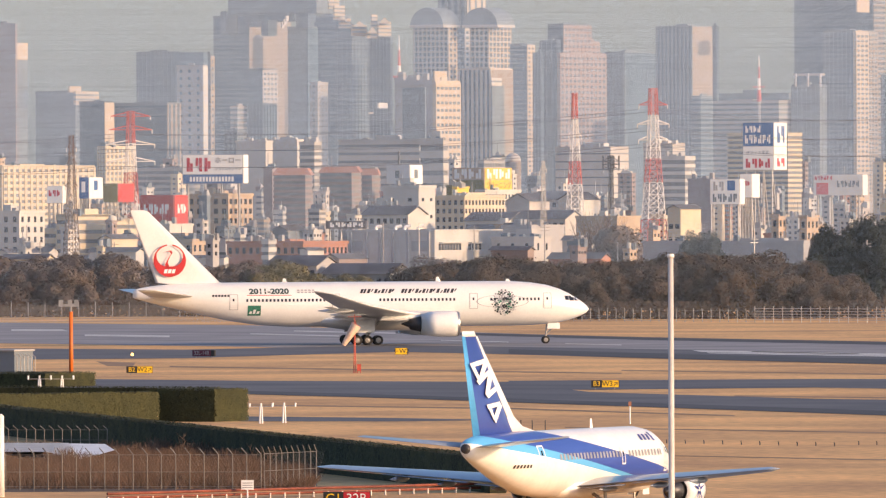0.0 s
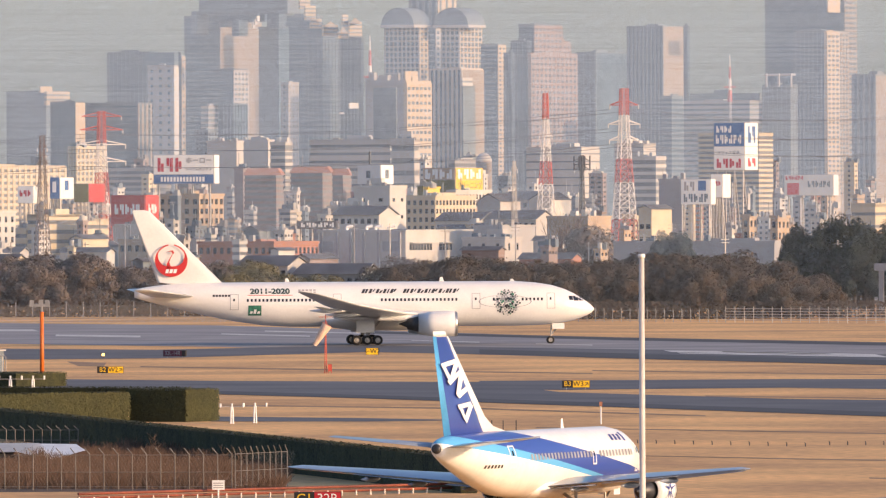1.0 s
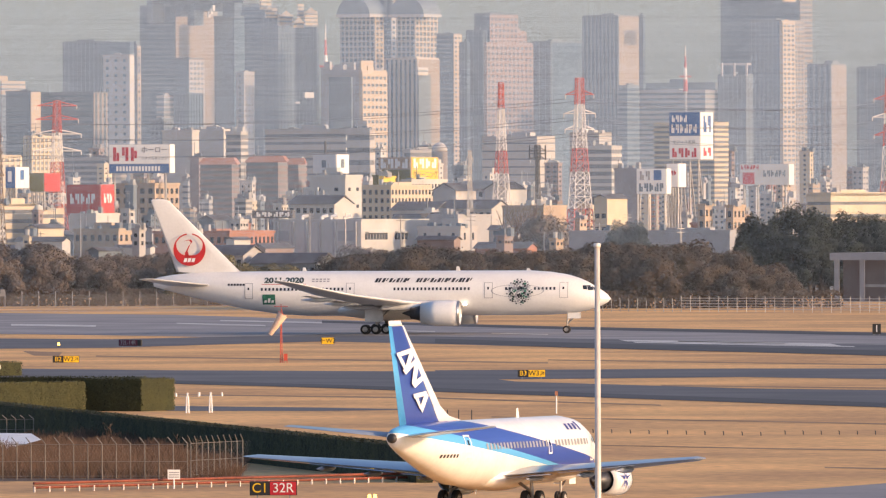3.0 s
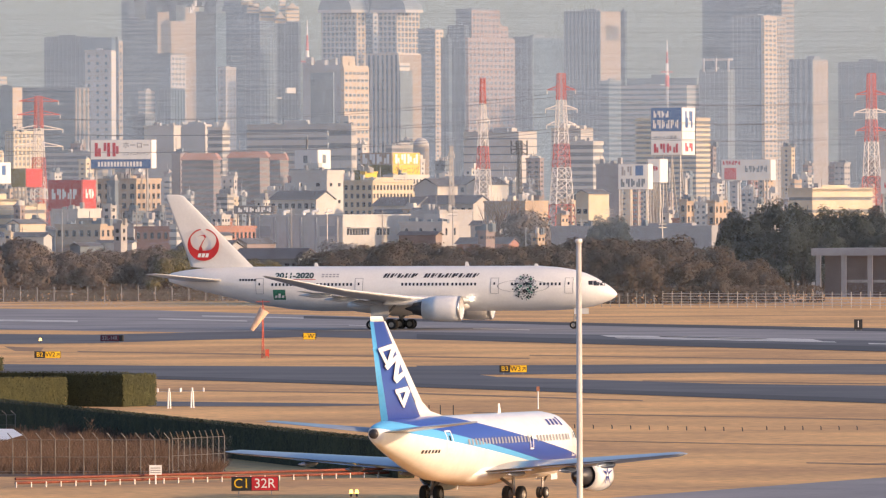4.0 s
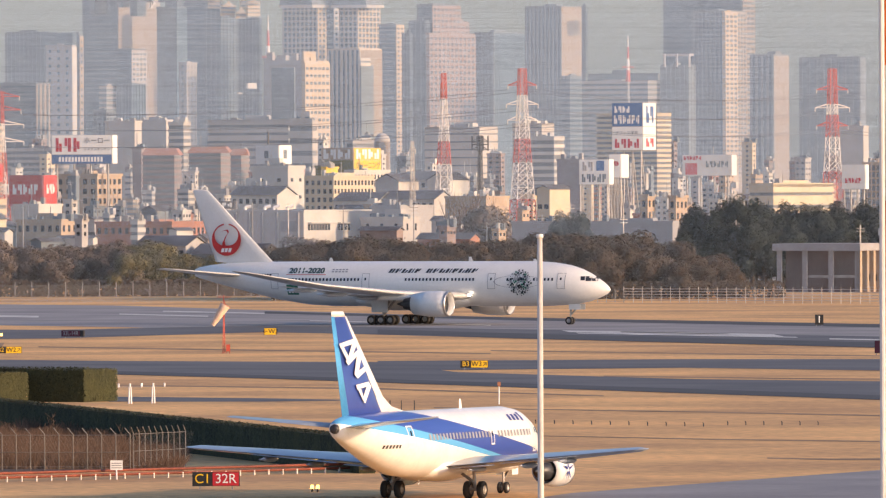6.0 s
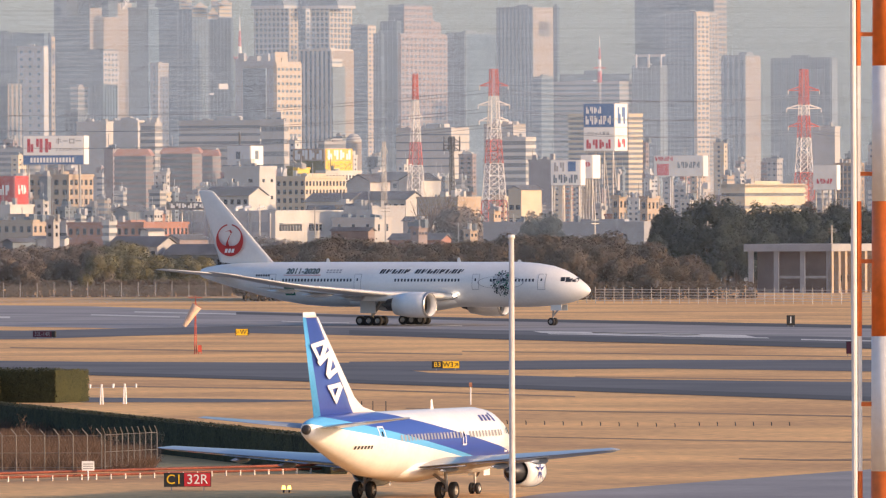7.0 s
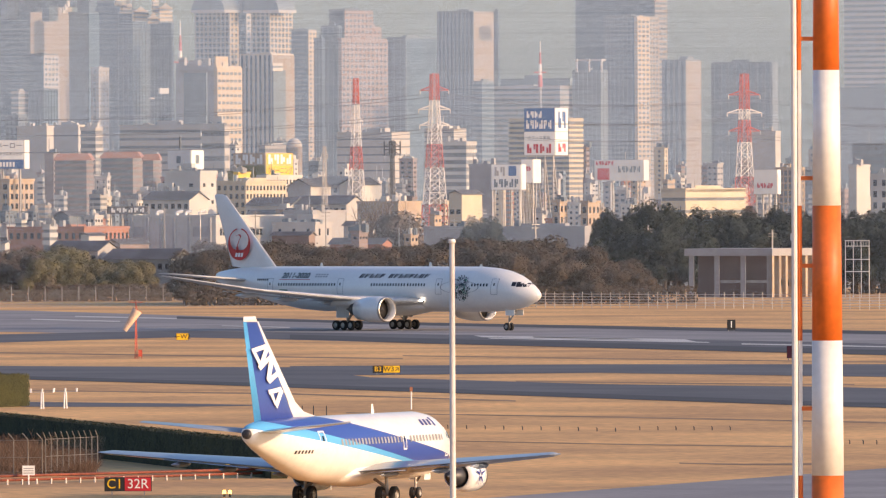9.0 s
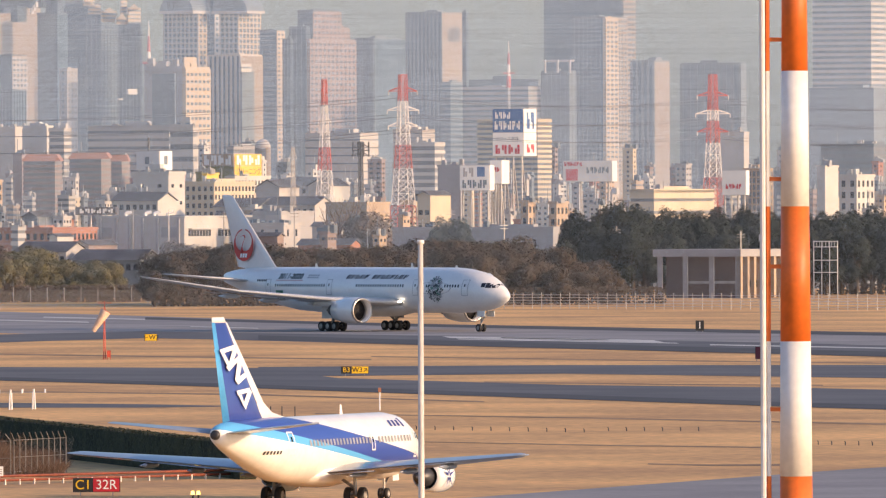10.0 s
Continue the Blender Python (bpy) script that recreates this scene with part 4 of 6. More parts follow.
# ---- fences, signs, lights on the airfield ----
def wire_fence(a, b, n, h, name="wire_fence", label="grey wire fence with tipped posts", rails=(.1, .5, .97), lean=.35, r=.035, mat="galvanised", net=True, rr=.02):
    a, b = Vector(a), Vector(b)
    L_ = (b - a).length
    root = thing(name, Matrix.Translation(a) @ (b - a).to_track_quat("X", "Z").to_matrix().to_4x4(), label, "fence")
    post_me = finish(rods(r, ((0, 0, 0), (0, 0, h * .86)), ((0, 0, h * .85), (-lean, 0, h)), n=6), "post", M[mat])
    for k in range(n + 1):
        part("post", post_me, None, root, m=Matrix.Translation((L_ * k / n, 0, 0)))
    for q in rails:
        part("rail", rods(rr, ((0, 0, h * .86 * q), (L_, 0, h * .86 * q)), n=4), M[mat], root)
    if net:
        bm = bmesh.new()
        q, step = 0.0, .22
        while q < L_:
            for sg in (1, -1):
                rod(bm, (q, 0, .05), (q + sg * h * .5, 0, h * .84), .0035, n=3)
            q += step
        tagged(part("wire_mesh", bm, M[mat], root), kind="stuff")
    return root


wire_fence(on_ground(-40, 868), on_ground(462, 868), 20, 2.75, mat="fence_grey")
wire_fence(on_ground(468, 866), on_ground(560, 861), 9, 2.75, mat="fence_grey", label="grey wire fence turning away from the taxiway")
wire_fence(on_ground(15, 798), on_ground(190, 798), 11, 1.9, mat="fence_grey", label="wire fence behind the scrub", net=False)
wire_fence(on_ground(1000, 569), on_ground(1336, 571), 22, 2.3, label="far wire fence in front of the wood", net=False, r=.06, lean=.1)
wire_fence(on_ground(1336, 571), on_ground(2120, 575), 46, 2.7, label="pale railed fence with upright posts along the airfield", net=False, r=.055, lean=0, rails=(.2, .4, .6, .8, .99), rr=.045, mat="pole_paint")


def slat_screen(a, b, h, label):
    """A low screen of level slats between posts."""
    a, b = Vector(a), Vector(b)
    n = (b - a).length
    root = thing("slat_screen", Matrix.Translation(a) @ (b - a).to_track_quat("X", "Z").to_matrix().to_4x4(), label, "fence")
    pm = finish(boxes((-.07, .07, -.05, .1, 0, h + .3)), "post", M["galvanised"])
    for q in range(int(n / 3) + 1):
        part("post", pm, None, root, m=Matrix.Translation((q * 3, 0, 0)))
    tagged(part("slat_field", boxes(*[(0, n, -.01, .03, .1 + .22 * q, .17 + .22 * q) for q in range(int((h - .1) / .22))]), M["fence_grey"], root), kind="stuff")


slat_screen((at(-70, 441, 2012).x, 2012, 0), (at(712, 441, 2012).x, 2012, 0), 2.5, "long grey slatted screen fence in front of the wood")


def airfield_sign(u, v, w, h, faces, label, turn=0):
    """A low box sign on two legs; faces: (share of the width, board, text, ink)."""
    c = on_ground(u, v)
    k = c.y / F
    w, h = w * k, h * k
    root = thing("airfield_sign", pose(c.x, c.y, 0, 0, 0, turn), label, "sign", "airfield signs")
    part("case", boxes((-w / 2 - .03, w / 2 + .03, .0, .22, .22, .22 + h)), M["sign_black"], root)
    for q in (-.35, .35):
        part("leg", boxes((w * q - .04, w * q + .04, .06, .14, 0, .22)), M["galvanised"], root)
    x = -w / 2
    for share, board, text, ink in faces:
        part("panel", boxes((x + .02, x + w * share - .02, -.02, .0, .25, .19 + h)), M[board], root)
        if text:
            lettering("lettering", text, h * .95, M[ink], root, pose(x + w * share / 2, -.035, .22 + h * .5, 90))
        x += w * share


airfield_sign(614, 902, 82, 25, ((.42, "sign_black", "C1", "sign_yellow"), (.58, "sign_red", "32R", "sign_white")), "low black and red taxiway sign with yellow and white letters")
airfield_sign(1071, 690, 48, 13, ((.38, "sign_black", "B3", "sign_yellow"), (.62, "sign_yellow", "W3\u2197", "sign_black")), "low black and yellow taxiway direction sign")
airfield_sign(247, 664, 46, 12, ((.4, "sign_black", "B2", "sign_yellow"), (.6, "sign_yellow", "W2\u2197", "sign_black")), "low black and yellow taxiway direction sign")
airfield_sign(710, 631, 22, 12, ((1.0, "sign_yellow", "\u2190W2", "sign_black"),), "small yellow taxiway sign")
# turned from the sun, its red also painted darker as shade
airfield_sign(360, 634, 50, 11, ((.85, "sign_red_shaded", "32L-14R", "line_grey"), (.15, "sign_black", "", "")), "low red runway sign with shade in its colour", -38)
airfield_sign(1682, 613, 14, 18, ((1.0, "sign_black", "1", "sign_white"),), "black runway distance marker with a white figure")
airfield_sign(1786, 664, 13, 22, ((1.0, "sign_red_shaded", "", ""),), "small red marker box with shade in its colour", -38)


def small_light(u, v, s=.28):
    c = on_ground(u, v)
    root = thing("taxiway_light", pose(c.x, c.y, 0), "small glowing amber taxiway light on a short stem", "light", "taxiway lights")
    part("stem", rods(.06, ((-.0, 0, 0), (0, 0, s))), M["dark_metal"], root)
    part("lens", rod(bmesh.new(), (0, 0, s), (0, 0, s * 2.1), s * .6, s * .4, 10), M["glow_amber"], root, "glowing amber lens")


for u, v in ((234, 634), (784, 906), (794, 906)):
    small_light(u, v, .2 if v > 800 else .3)


def approach_light(u, v):
    """White frangible twin post with a crossbar of lamps."""
    c = on_ground(u, v)
    k = c.y / F
    root = thing("approach_light", pose(c.x, c.y, 0), "white approach light post with a crossbar of lamps", "light", "approach lights")
    for q in (-3, 3):
        part("leg", rod(bmesh.new(), (q * k * .75, 0, 0), (q * k * .45, 0, 30 * k), 1.6 * k, 1.3 * k, 8), M["sign_white"], root)
    part("crossbar", rods(.7 * k, ((-22 * k, 0, 30 * k), (22 * k, 0, 30 * k))), M["galvanised"], root)
    for q in (-20, 0, 20):
        part("lamp", rod(bmesh.new(), (q * k, 0, 29 * k), (q * k, 0, 36 * k), 1.5 * k, 1.8 * k, 8), M["sign_white"], root)


for u, v in ((462, 750), (503, 749), (70, 701), (110, 701)):
    approach_light(u, v)


def windsock():
    c = on_ground(628, 661)
    k = c.y / F
    root = thing("windsock", pose(c.x, c.y, 0), "pale windsock on a red lattice post", "windsock")
    for q in (-2, 2):
        part("post", rods(.05, ((q * k, 0, 0), (q * k * .3, 0, 72 * k))), M["pylon_red"], root)
    zz = 0
    while zz < 66:
        part("brace", rods(.025, ((-2 * k, 0, zz * k), (2 * k, 0, (zz + 6) * k)), ((-6 * k if zz < 1 else -2 * k, 0, zz * k), (2 * k, 0, zz * k))), M["pylon_red"], root)
        zz += 6
    part("equipment_box", boxes((4 * k, 11 * k, -.3, .3, 4 * k, 16 * k)), M["pylon_red"], root, "red equipment box")
    for q in (5, 10):
        part("leg", rods(.04, ((q * k, 0, 0), (q * k, 0, 5 * k))), M["pylon_red"], root)
    part("obstruction_arm", rods(.04, ((-12 * k, 0, 100 * k), (12 * k, 0, 100 * k)), ((0, 0, 70 * k), (0, 0, 104 * k))), M["pylon_red"], root)
    bm = bmesh.new()
    rings = []
    p0, p1 = Vector((3 * k, 0, 86 * k)), Vector((-20 * k, 0, 50 * k))
    q = (p1 - p0).to_track_quat("Z", "Y")
    for i in range(7):
        s = i / 6
        rr = (9.5 - 5.5 * s) * k
        rings.append([p0.lerp(p1, s) + q @ Vector((rr * math.cos(a * math.tau / 14) * (1 + .12 * math.sin(5 * s)), rr * math.sin(a * math.tau / 14), 0)) for a in range(14)])
    loft(bm, rings, False)
    part("sock", bm, M["sock_cloth"], root, "sagging pale cloth sock", True)
    part("hoop", rods(.04, (tuple(p0 - Vector((8 * k, 0, -5 * k))), tuple(p0 + Vector((8 * k, 0, -5 * k)))), (tuple(p0), (0, 0, 96 * k))), M["pylon_red"], root)


paint("sock_cloth", (0.75, 0.55, 0.42), 0.9, var=0.1, size=.5)
windsock()

c = on_ground(126, 682)
k = c.y / F
root = thing("orange_post", pose(c.x, c.y, 0), "tall orange post with a camera head on top", "post")
part("post", rod(bmesh.new(), (0, 0, 0), (0, 0, 130 * k), 4 * k, 3.4 * k, 14), M["orange_paint"], root, "", True)
part("crossbar", boxes((-22 * k, 14 * k, -.12, .12, 139 * k, 144 * k)), M["galvanised"], root)
part("neck", rods(.12, ((0, 0, 130 * k), (0, 0, 140 * k))), M["galvanised"], root)
for q in (-18, -2, 9):
    part("lamp_head", boxes((q * k - .2, q * k + .25, -.2, .2, 144 * k, 151 * k)), M["galvanised"], root)

# low orange rail with white posts
a, b = on_ground(190, 890), on_ground(905, 870)
root = thing("barrier_rail", Matrix.Translation(a) @ (b - a).to_track_quat("X", "Z").to_matrix().to_4x4(), "low rust-orange pipe rail on short white posts", "barrier")
L_ = (b - a).length
for z in (.3, .55):
    part("pipe", rods(.09, ((0, 0, z), (L_, 0, z)), n=8), M["rust_rail"], root)
pm = finish(boxes((-.045, .045, -.05, .05, 0, .34)), "post", M["pole_paint"])
for q in range(29):
    part("post", pm, None, root, m=Matrix.Translation((L_ * q / 28, -.06, 0)))

c = on_ground(438, 884)
k = c.y / F
root = thing("notice_board", pose(c.x, c.y, 0), "small white notice board on a post", "sign")
part("post", rods(.05, ((0, 0, 0), (0, 0, 34 * k))), M["sign_white"], root)
part("board", boxes((-11 * k, 11 * k, -.05, -.02, 17 * k, 34 * k)), M["sign_white"], root)
for q in (20, 24, 28):
    part("text_bar", boxes((-9 * k, 9 * k, -.06, -.05, q * k, (q + 1.6) * k)), M["line_grey"], root)

# flat white shed roof and post at the left
c = on_ground(60, 830)
k = c.y / F
root = thing("shed", pose(c.x, c.y, 0), "low shed with a white folded metal roof", "shed")
part("wall", boxes((-100 * k, 110 * k, 1, 11, 0, 20 * k)), M["wall_grey"], root)
def sheet(corners, thick):
    bm = polygon(bmesh.new(), [at(u, v, dd) - c for u, v, dd in corners])
    bmesh.ops.solidify(bm, geom=bm.faces[:], thickness=thick)
    return bm


part("roof", sheet(((-60, 800, c.y), (112, 800, c.y), (122, 784, c.y + 12), (-60, 784, c.y + 12)), .14), M["white_band"], root, "white flat metal roof")
part("eave", sheet(((-60, 809, c.y + .3), (74, 807, c.y + .3), (76, 800, c.y + .3), (-60, 801, c.y + .3)), .1), M["wall_grey"], root)
part("canopy", sheet(((78, 799, c.y - 1), (141, 814, c.y - 7), (203, 797, c.y), (186, 786, c.y + 6), (122, 785, c.y + 7)), .3), M["white_band"], root, "white folded metal canopy")
c = on_ground(1, 880)
k = c.y / F
root = thing("white_post", pose(c.x, c.y, 0), "white round bollard post by the shed", "post")
part("post", rod(bmesh.new(), (0, 0, 0), (0, 0, 143 * k), 7 * k, 6.5 * k, 14), M["white_band"], root, "", True)
part("cap", rod(bmesh.new(), (0, 0, 143 * k), (0, 0, 147 * k), 6.5 * k, 3 * k, 14), M["white_band"], root, "", True)

# grey cabin and its screen at the far left
block_c = on_ground(-10, 662)
k = block_c.y / F
root = thing("equipment_cabin", pose(block_c.x, block_c.y, 0, 0, 0, -30), "dark grey equipment cabin beside the taxiway", "cabin")
part("wall", boxes((-60 * k, 42 * k, 0, 4, 0, 40 * k)), M["wall_slate"], root)
part("roof", boxes((-62 * k, 44 * k, -.2, 4.2, 40 * k, 43 * k)), M["wall_grey"], root)
wire_fence(on_ground(30, 664), on_ground(62, 664), 5, 2.4, label="pale mesh screen beside the cabin", net=False, r=.05)

# marker stakes in the grass
stake = finish(rods(.04, ((0, 0, 0), (0, 0, .24)), ((0, 0, .24), (-.06, 0, .3))), "stake", M["dark_metal"])
for row, (u0, v0, n, step, dv) in enumerate(((1180, 785, 10, 33, .6), (1868, 812, 6, 24, .4), (1520, 788, 6, 32, 0))):
    for i in range(n):
        c = on_ground(u0 + i * step, v0 + i * dv)
        s = new("marker_stake", stake)
        s.matrix_basis = pose(c.x, c.y, 0)
        tagged(s, "short dark marker stake in the grass", "stake", "marker stakes")
c = on_ground(1115, 751)
k = c.y / F
root = thing("marker_post", pose(c.x, c.y, 0), "thin white post with a dark top", "post")
part("post", rods(.06, ((0, 0, 0), (0, 0, 32 * k))), M["sign_white"], root)
part("head", boxes((-.13, .13, -.1, .1, 32 * k, 40 * k)), M["wall_brick"], root)
for u in (922, 942, 965):
    c = on_ground(u, 775)
    root = thing("thin_stake", pose(c.x, c.y, 0), "thin dark stake in the grass", "stake", "thin stakes")
    part("stake", rods(.04, ((0, 0, 0), (0, 0, 1.4))), M["dark_metal"], root)

# flat-roofed hall with pillars behind the far fence
d = 2045.0
k = d / F
c = at(1752, 500, d)
root = thing("pillared_hall", pose(c.x, d, 0, 0, 0, -PSI), "flat-roofed brown hall with grey pillars and a shaded front", "building")
g0 = at(1752, 466, d).z
la, lb = 142 * k / CS, 84 * k / SN
part("wall", boxes((-la + .5, -.5, 2.6, lb - .5, 0, g0 - 1)), M["wall_brown"], root, "brown wall")
part("roof", boxes((-la - .6, .6, -.6, lb + .6, g0 - 13 * k, g0)), M["wall_grey"], root, "thick grey flat roof")
for q in (0, .31, .63, .95):
    part("pillar", boxes((-la + la * q, -la + la * q + .95, 0, .35, 0, g0 - 13 * k)), M["wall_grey"], root)
for q in (.36, .67):
    part("railing", boxes((-la + la * q, -la + la * (q + .26), .6, .7, 2.6, 3.1)), M["galvanised"], root)
for q in range(7):
    part("fin_wall", boxes((-.5, .3, lb * q / 6.5, lb * q / 6.5 + .8, 0, g0 - 13 * k)), M["wall_tan"], root)
for q in (.2, .55):
    part("side_window", boxes((-.5, -.42, lb * q, lb * q + 5, 2.0, 3.2)), M["window_dark"], root)
d = 2040.0
k = d / F
p = at(1905, 452, d)
root = thing("stair_frame", pose(p.x, d, 0, 0, 0, -PSI), "white steel stair frame beside the conifers", "frame")
for x in (-2.4, -.8, .8, 2.4):
    part("post", rods(.07, ((x, 0, 0), (x, 0, p.z))), M["white_band"], root)
for z in (p.z, p.z - 1.0, p.z - 3.4, p.z - 5.6):
    part("beam", rods(.08, ((-2.5, 0, z), (2.5, 0, z))), M["white_band"], root)
for x in range(9):
    part("baluster", rods(.04, ((-2.4 + .6 * x, 0, p.z - 1), (-2.4 + .6 * x, 0, p.z))), M["white_band"], root)
for u, v, t in ((1535, 545, 425), (1755, 545, 433)):
    c = on_ground(u, v + 3)
    h = at(u, t, c.y).z
    root = thing("utility_pole", pose(c.x, c.y, 0), "grey concrete utility pole with crossarms", "pole", "utility poles")
    part("pole", rod(bmesh.new(), (0, 0, 0), (0, 0, h), .2, .13, 8), M["galvanised"], root)
    for q in (.75, 1.3):
        part("crossarm", boxes((-.8, .8, -.06, .06, h - q, h - q + .12)), M["galvanised"], root)


# ---- the city ----


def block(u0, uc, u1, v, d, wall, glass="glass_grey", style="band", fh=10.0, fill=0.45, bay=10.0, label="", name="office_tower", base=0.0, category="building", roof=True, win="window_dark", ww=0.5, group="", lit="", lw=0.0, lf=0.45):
    """A building on the city's grid, d metres away: shaded face from u0 to the corner uc, sunlit face from uc to u1,
    roof at v.
    fh, bay: storey and bay, in sight-line units. fill: the share of a storey that is wall.
    lit: a material of its own for the sunlit face, mostly paler so that sunlight sits in the colour, with windows of
    share lw of a bay and lf of a storey."""
    a0, ac, a1 = (sight(q, v)[0] * d for q in (u0, uc, u1))
    top = at(uc, v, d).z
    la, lb = max(1.0, (ac - a0) / CS), max(1.0, (a1 - ac) / SN)
    k = d / F
    fh, bay = fh * k, bay * k
    label = label or "hazy city building with rows of windows"
    root = thing(name, pose(ac, d, 0, 0, 0, -PSI), label, category, group)
    solid = style in ("wall", "plain")
    body = part("wall" if solid else "glazing", boxes((-la, 0, 0, lb, base, top)), M[wall if solid else glass], root)
    o = 0.12 + 0.03 * fh
    low = max(base, top - 46 * fh, at(uc, 345, d).z if d > 3600 else at(uc, 455, d).z if d > 2230 else 0)

    def small(nm, dims, mat, single=""):
        if single and not group:
            shared = {}
            for x0, x1, y0, y1, z0, z1 in dims:
                size = (round(x1 - x0, 4), round(y1 - y0, 4), round(z1 - z0, 4))
                if size not in shared:
                    shared[size] = finish(boxes((0, x1 - x0, 0, y1 - y0, 0, z1 - z0)), single, M[mat])
                part(single, shared[size], None, root, m=Matrix.Translation((x0, y0, z0)))
        elif dims:
            tagged(part(nm, boxes(*dims), M[mat], root), kind="stuff")
    if style in ("band", "grid"):
        small("banding", [(-la - o, o, -o, lb + o, top - i * fh - fh * fill * .6, top - i * fh + fh * fill * .4) for i in range(int((top - low) / fh) + 1)], wall, "floor_band")
    if style in ("grid", "pier"):
        pw = bay * (0.45 if style == "pier" else fill)
        n = max(2, round(la / bay))
        dims = [(-la * i / n - pw / 2, -la * i / n + pw / 2, -o * 1.4, .05, low, top + o) for i in range(n + 1)]
        n = max(2, round(lb / bay / 1.2))
        dims += [(-.05, o * 1.4, lb * i / n - pw / 2, lb * i / n + pw / 2, low, top + o) for i in range(n + 1)]
        small("piers", dims, wall, "pier")
    if style == "wall":
        n = min(14, int((top - max(base, 0.0)) / fh))
        na, nb = int(la * .92 / bay), int(lb * .92 / bay)
        dims = []
        for i in range(n):
            z = top - (i + 1) * fh + fh * fill * .3
            if z < max(base, at(uc, 462, d).z):
                break
            hw = bay * ww / 2
            dims += [(-la * (q + .5) / na - hw, -la * (q + .5) / na + hw, -.06, .02, z, z + fh * (1 - fill)) for q in range(na)]
            if not lit:
                dims += [(-.02, .06, lb * (q + .5) / nb - hw, lb * (q + .5) / nb + hw, z, z + fh * (1 - fill)) for q in range(nb)]
        if group or bay / k < 14:
            small("window_grid", dims, win)
        else:
            for q in dims:
                part("window", boxes(q), M[win], root)
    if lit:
        # sun side in its own, mostly paler colour: sunlight put into the material
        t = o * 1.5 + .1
        part("end_wall", boxes((0, t, -.02, lb + t, base, top + .05)), M[lit], root, "end wall in its own sun-side colour")
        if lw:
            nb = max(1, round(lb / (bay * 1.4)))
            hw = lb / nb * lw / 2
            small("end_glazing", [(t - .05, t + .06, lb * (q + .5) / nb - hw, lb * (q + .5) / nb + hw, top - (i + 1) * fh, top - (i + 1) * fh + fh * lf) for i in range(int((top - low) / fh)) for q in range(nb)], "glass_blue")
    rc = random.Random(int(u0 * 13 + v * 7 + d))
    if roof:
        part("roof", boxes((-la - o, o, -o, lb + o, top + .01, top + .35 + .1 * fh)), M[wall], root)
        x = -la * rc.uniform(.45, .75)
        part("roof_house", boxes((x, x + la * rc.uniform(.2, .4), lb * .3, lb * rc.uniform(.5, .75), top + .3, top + fh * rc.uniform(.4, .9))), M[wall], root)
        # plant, tanks and rails on the roof
        if d < 3600:
            dims = []
            for i in range(rc.randrange(3, 8)):
                x, y, w, h = -la * rc.uniform(.03, .9), lb * rc.uniform(.02, .3), rc.uniform(.4, 1.4), rc.uniform(.4, 1.5)
                dims.append((x, x + w, y, y + w, top + .2, top + .35 + h))
            x = -la * rc.uniform(.1, .9)
            dims.append((x, x + .12, lb * .3, lb * .3 + .12, top + .2, top + rc.uniform(2.0, 4.5)))
            small("roof_plant", dims, rc.choice(("wall_grey", "wall_white", "galvanised", "wall_slate")))
    root["size"] = (la, lb, top)
    return root


def under(ob, parent):
    """Hangs ob on parent and keeps its place."""
    m = parent.matrix_basis.inverted() @ ob.matrix_basis
    ob.parent = parent
    ob.matrix_basis = m
    return ob


def topping(parent, u0, uc, u1, v, vb, d, wall, name, fh=8.0, rows=True):
    """A part high up on a tower: a walled box between v and vb, with dark window strips."""
    a0, ac, a1 = (sight(q, v)[0] * d for q in (u0, uc, u1))
    la, lb = max(.6, (ac - a0) / CS), max(.6, (a1 - ac) / SN)
    top, low = at(uc, v, d).z, at(uc, vb, d).z
    ob = new(name, finish(boxes((-la, 0, 0, lb, low, top)), name, M[wall]))
    ob.matrix_basis = pose(ac, d, 0, 0, 0, -PSI)
    fh *= d / F
    z = top - fh
    while rows and z > low:
        part("window_strip", boxes((-la + .3, .1, -.1, lb - .3, z, z + fh * .4)), M["glass_grey"], ob)
        z -= fh
    return under(ob, parent)


# skyscrapers, far to near
D5, D4, D3 = 4600, 4200, 3800
block(-45, 27, 29, 44, D4, "wall_pink", "wall_pink", style="band", fh=9, label="slim reddish apartment tower, hazy")
cap = block(27, 30, 47, 104, D5, "wall_slate", style="band", fh=9, label="slim grey tower with a pale top")
topping(cap, 27, 30, 48, 76, 106, D5 - 20, "wall_sunlit_sand", "tower_top", rows=False)
cap = block(62, 132, 160, 164, D4, "wall_slate", style="band", fh=9, label="grey stepped office block with window bands", lit="wall_slate", lw=.6)
topping(cap, 130, 134, 173, 162, 186, D4 - 20, "wall_sunlit_sand", "tower_top")
topping(cap, 120, 123, 143, 153, 164, D4 - 10, "wall_sunlit_sand", "roof_house", rows=False)
block(140, 184, 199, 182, D3, "wall_dark", "glass_blue", style="band", fh=8, fill=.3, lit="wall_sunlit_sand", label="dark glass block with its end coloured cream for sunlight")
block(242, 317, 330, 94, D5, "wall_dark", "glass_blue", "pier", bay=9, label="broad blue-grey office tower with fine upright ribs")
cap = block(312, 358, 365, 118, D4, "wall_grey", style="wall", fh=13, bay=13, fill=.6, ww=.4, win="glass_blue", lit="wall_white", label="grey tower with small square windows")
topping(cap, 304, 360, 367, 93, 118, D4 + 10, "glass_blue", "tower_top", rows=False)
block(360, 372, 377, 100, D4 + 60, "wall_slate", style="band", fh=12, lit="wall_sunlit_sand", lw=.4)
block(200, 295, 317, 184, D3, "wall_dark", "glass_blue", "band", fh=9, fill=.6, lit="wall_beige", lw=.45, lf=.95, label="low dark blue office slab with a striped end")
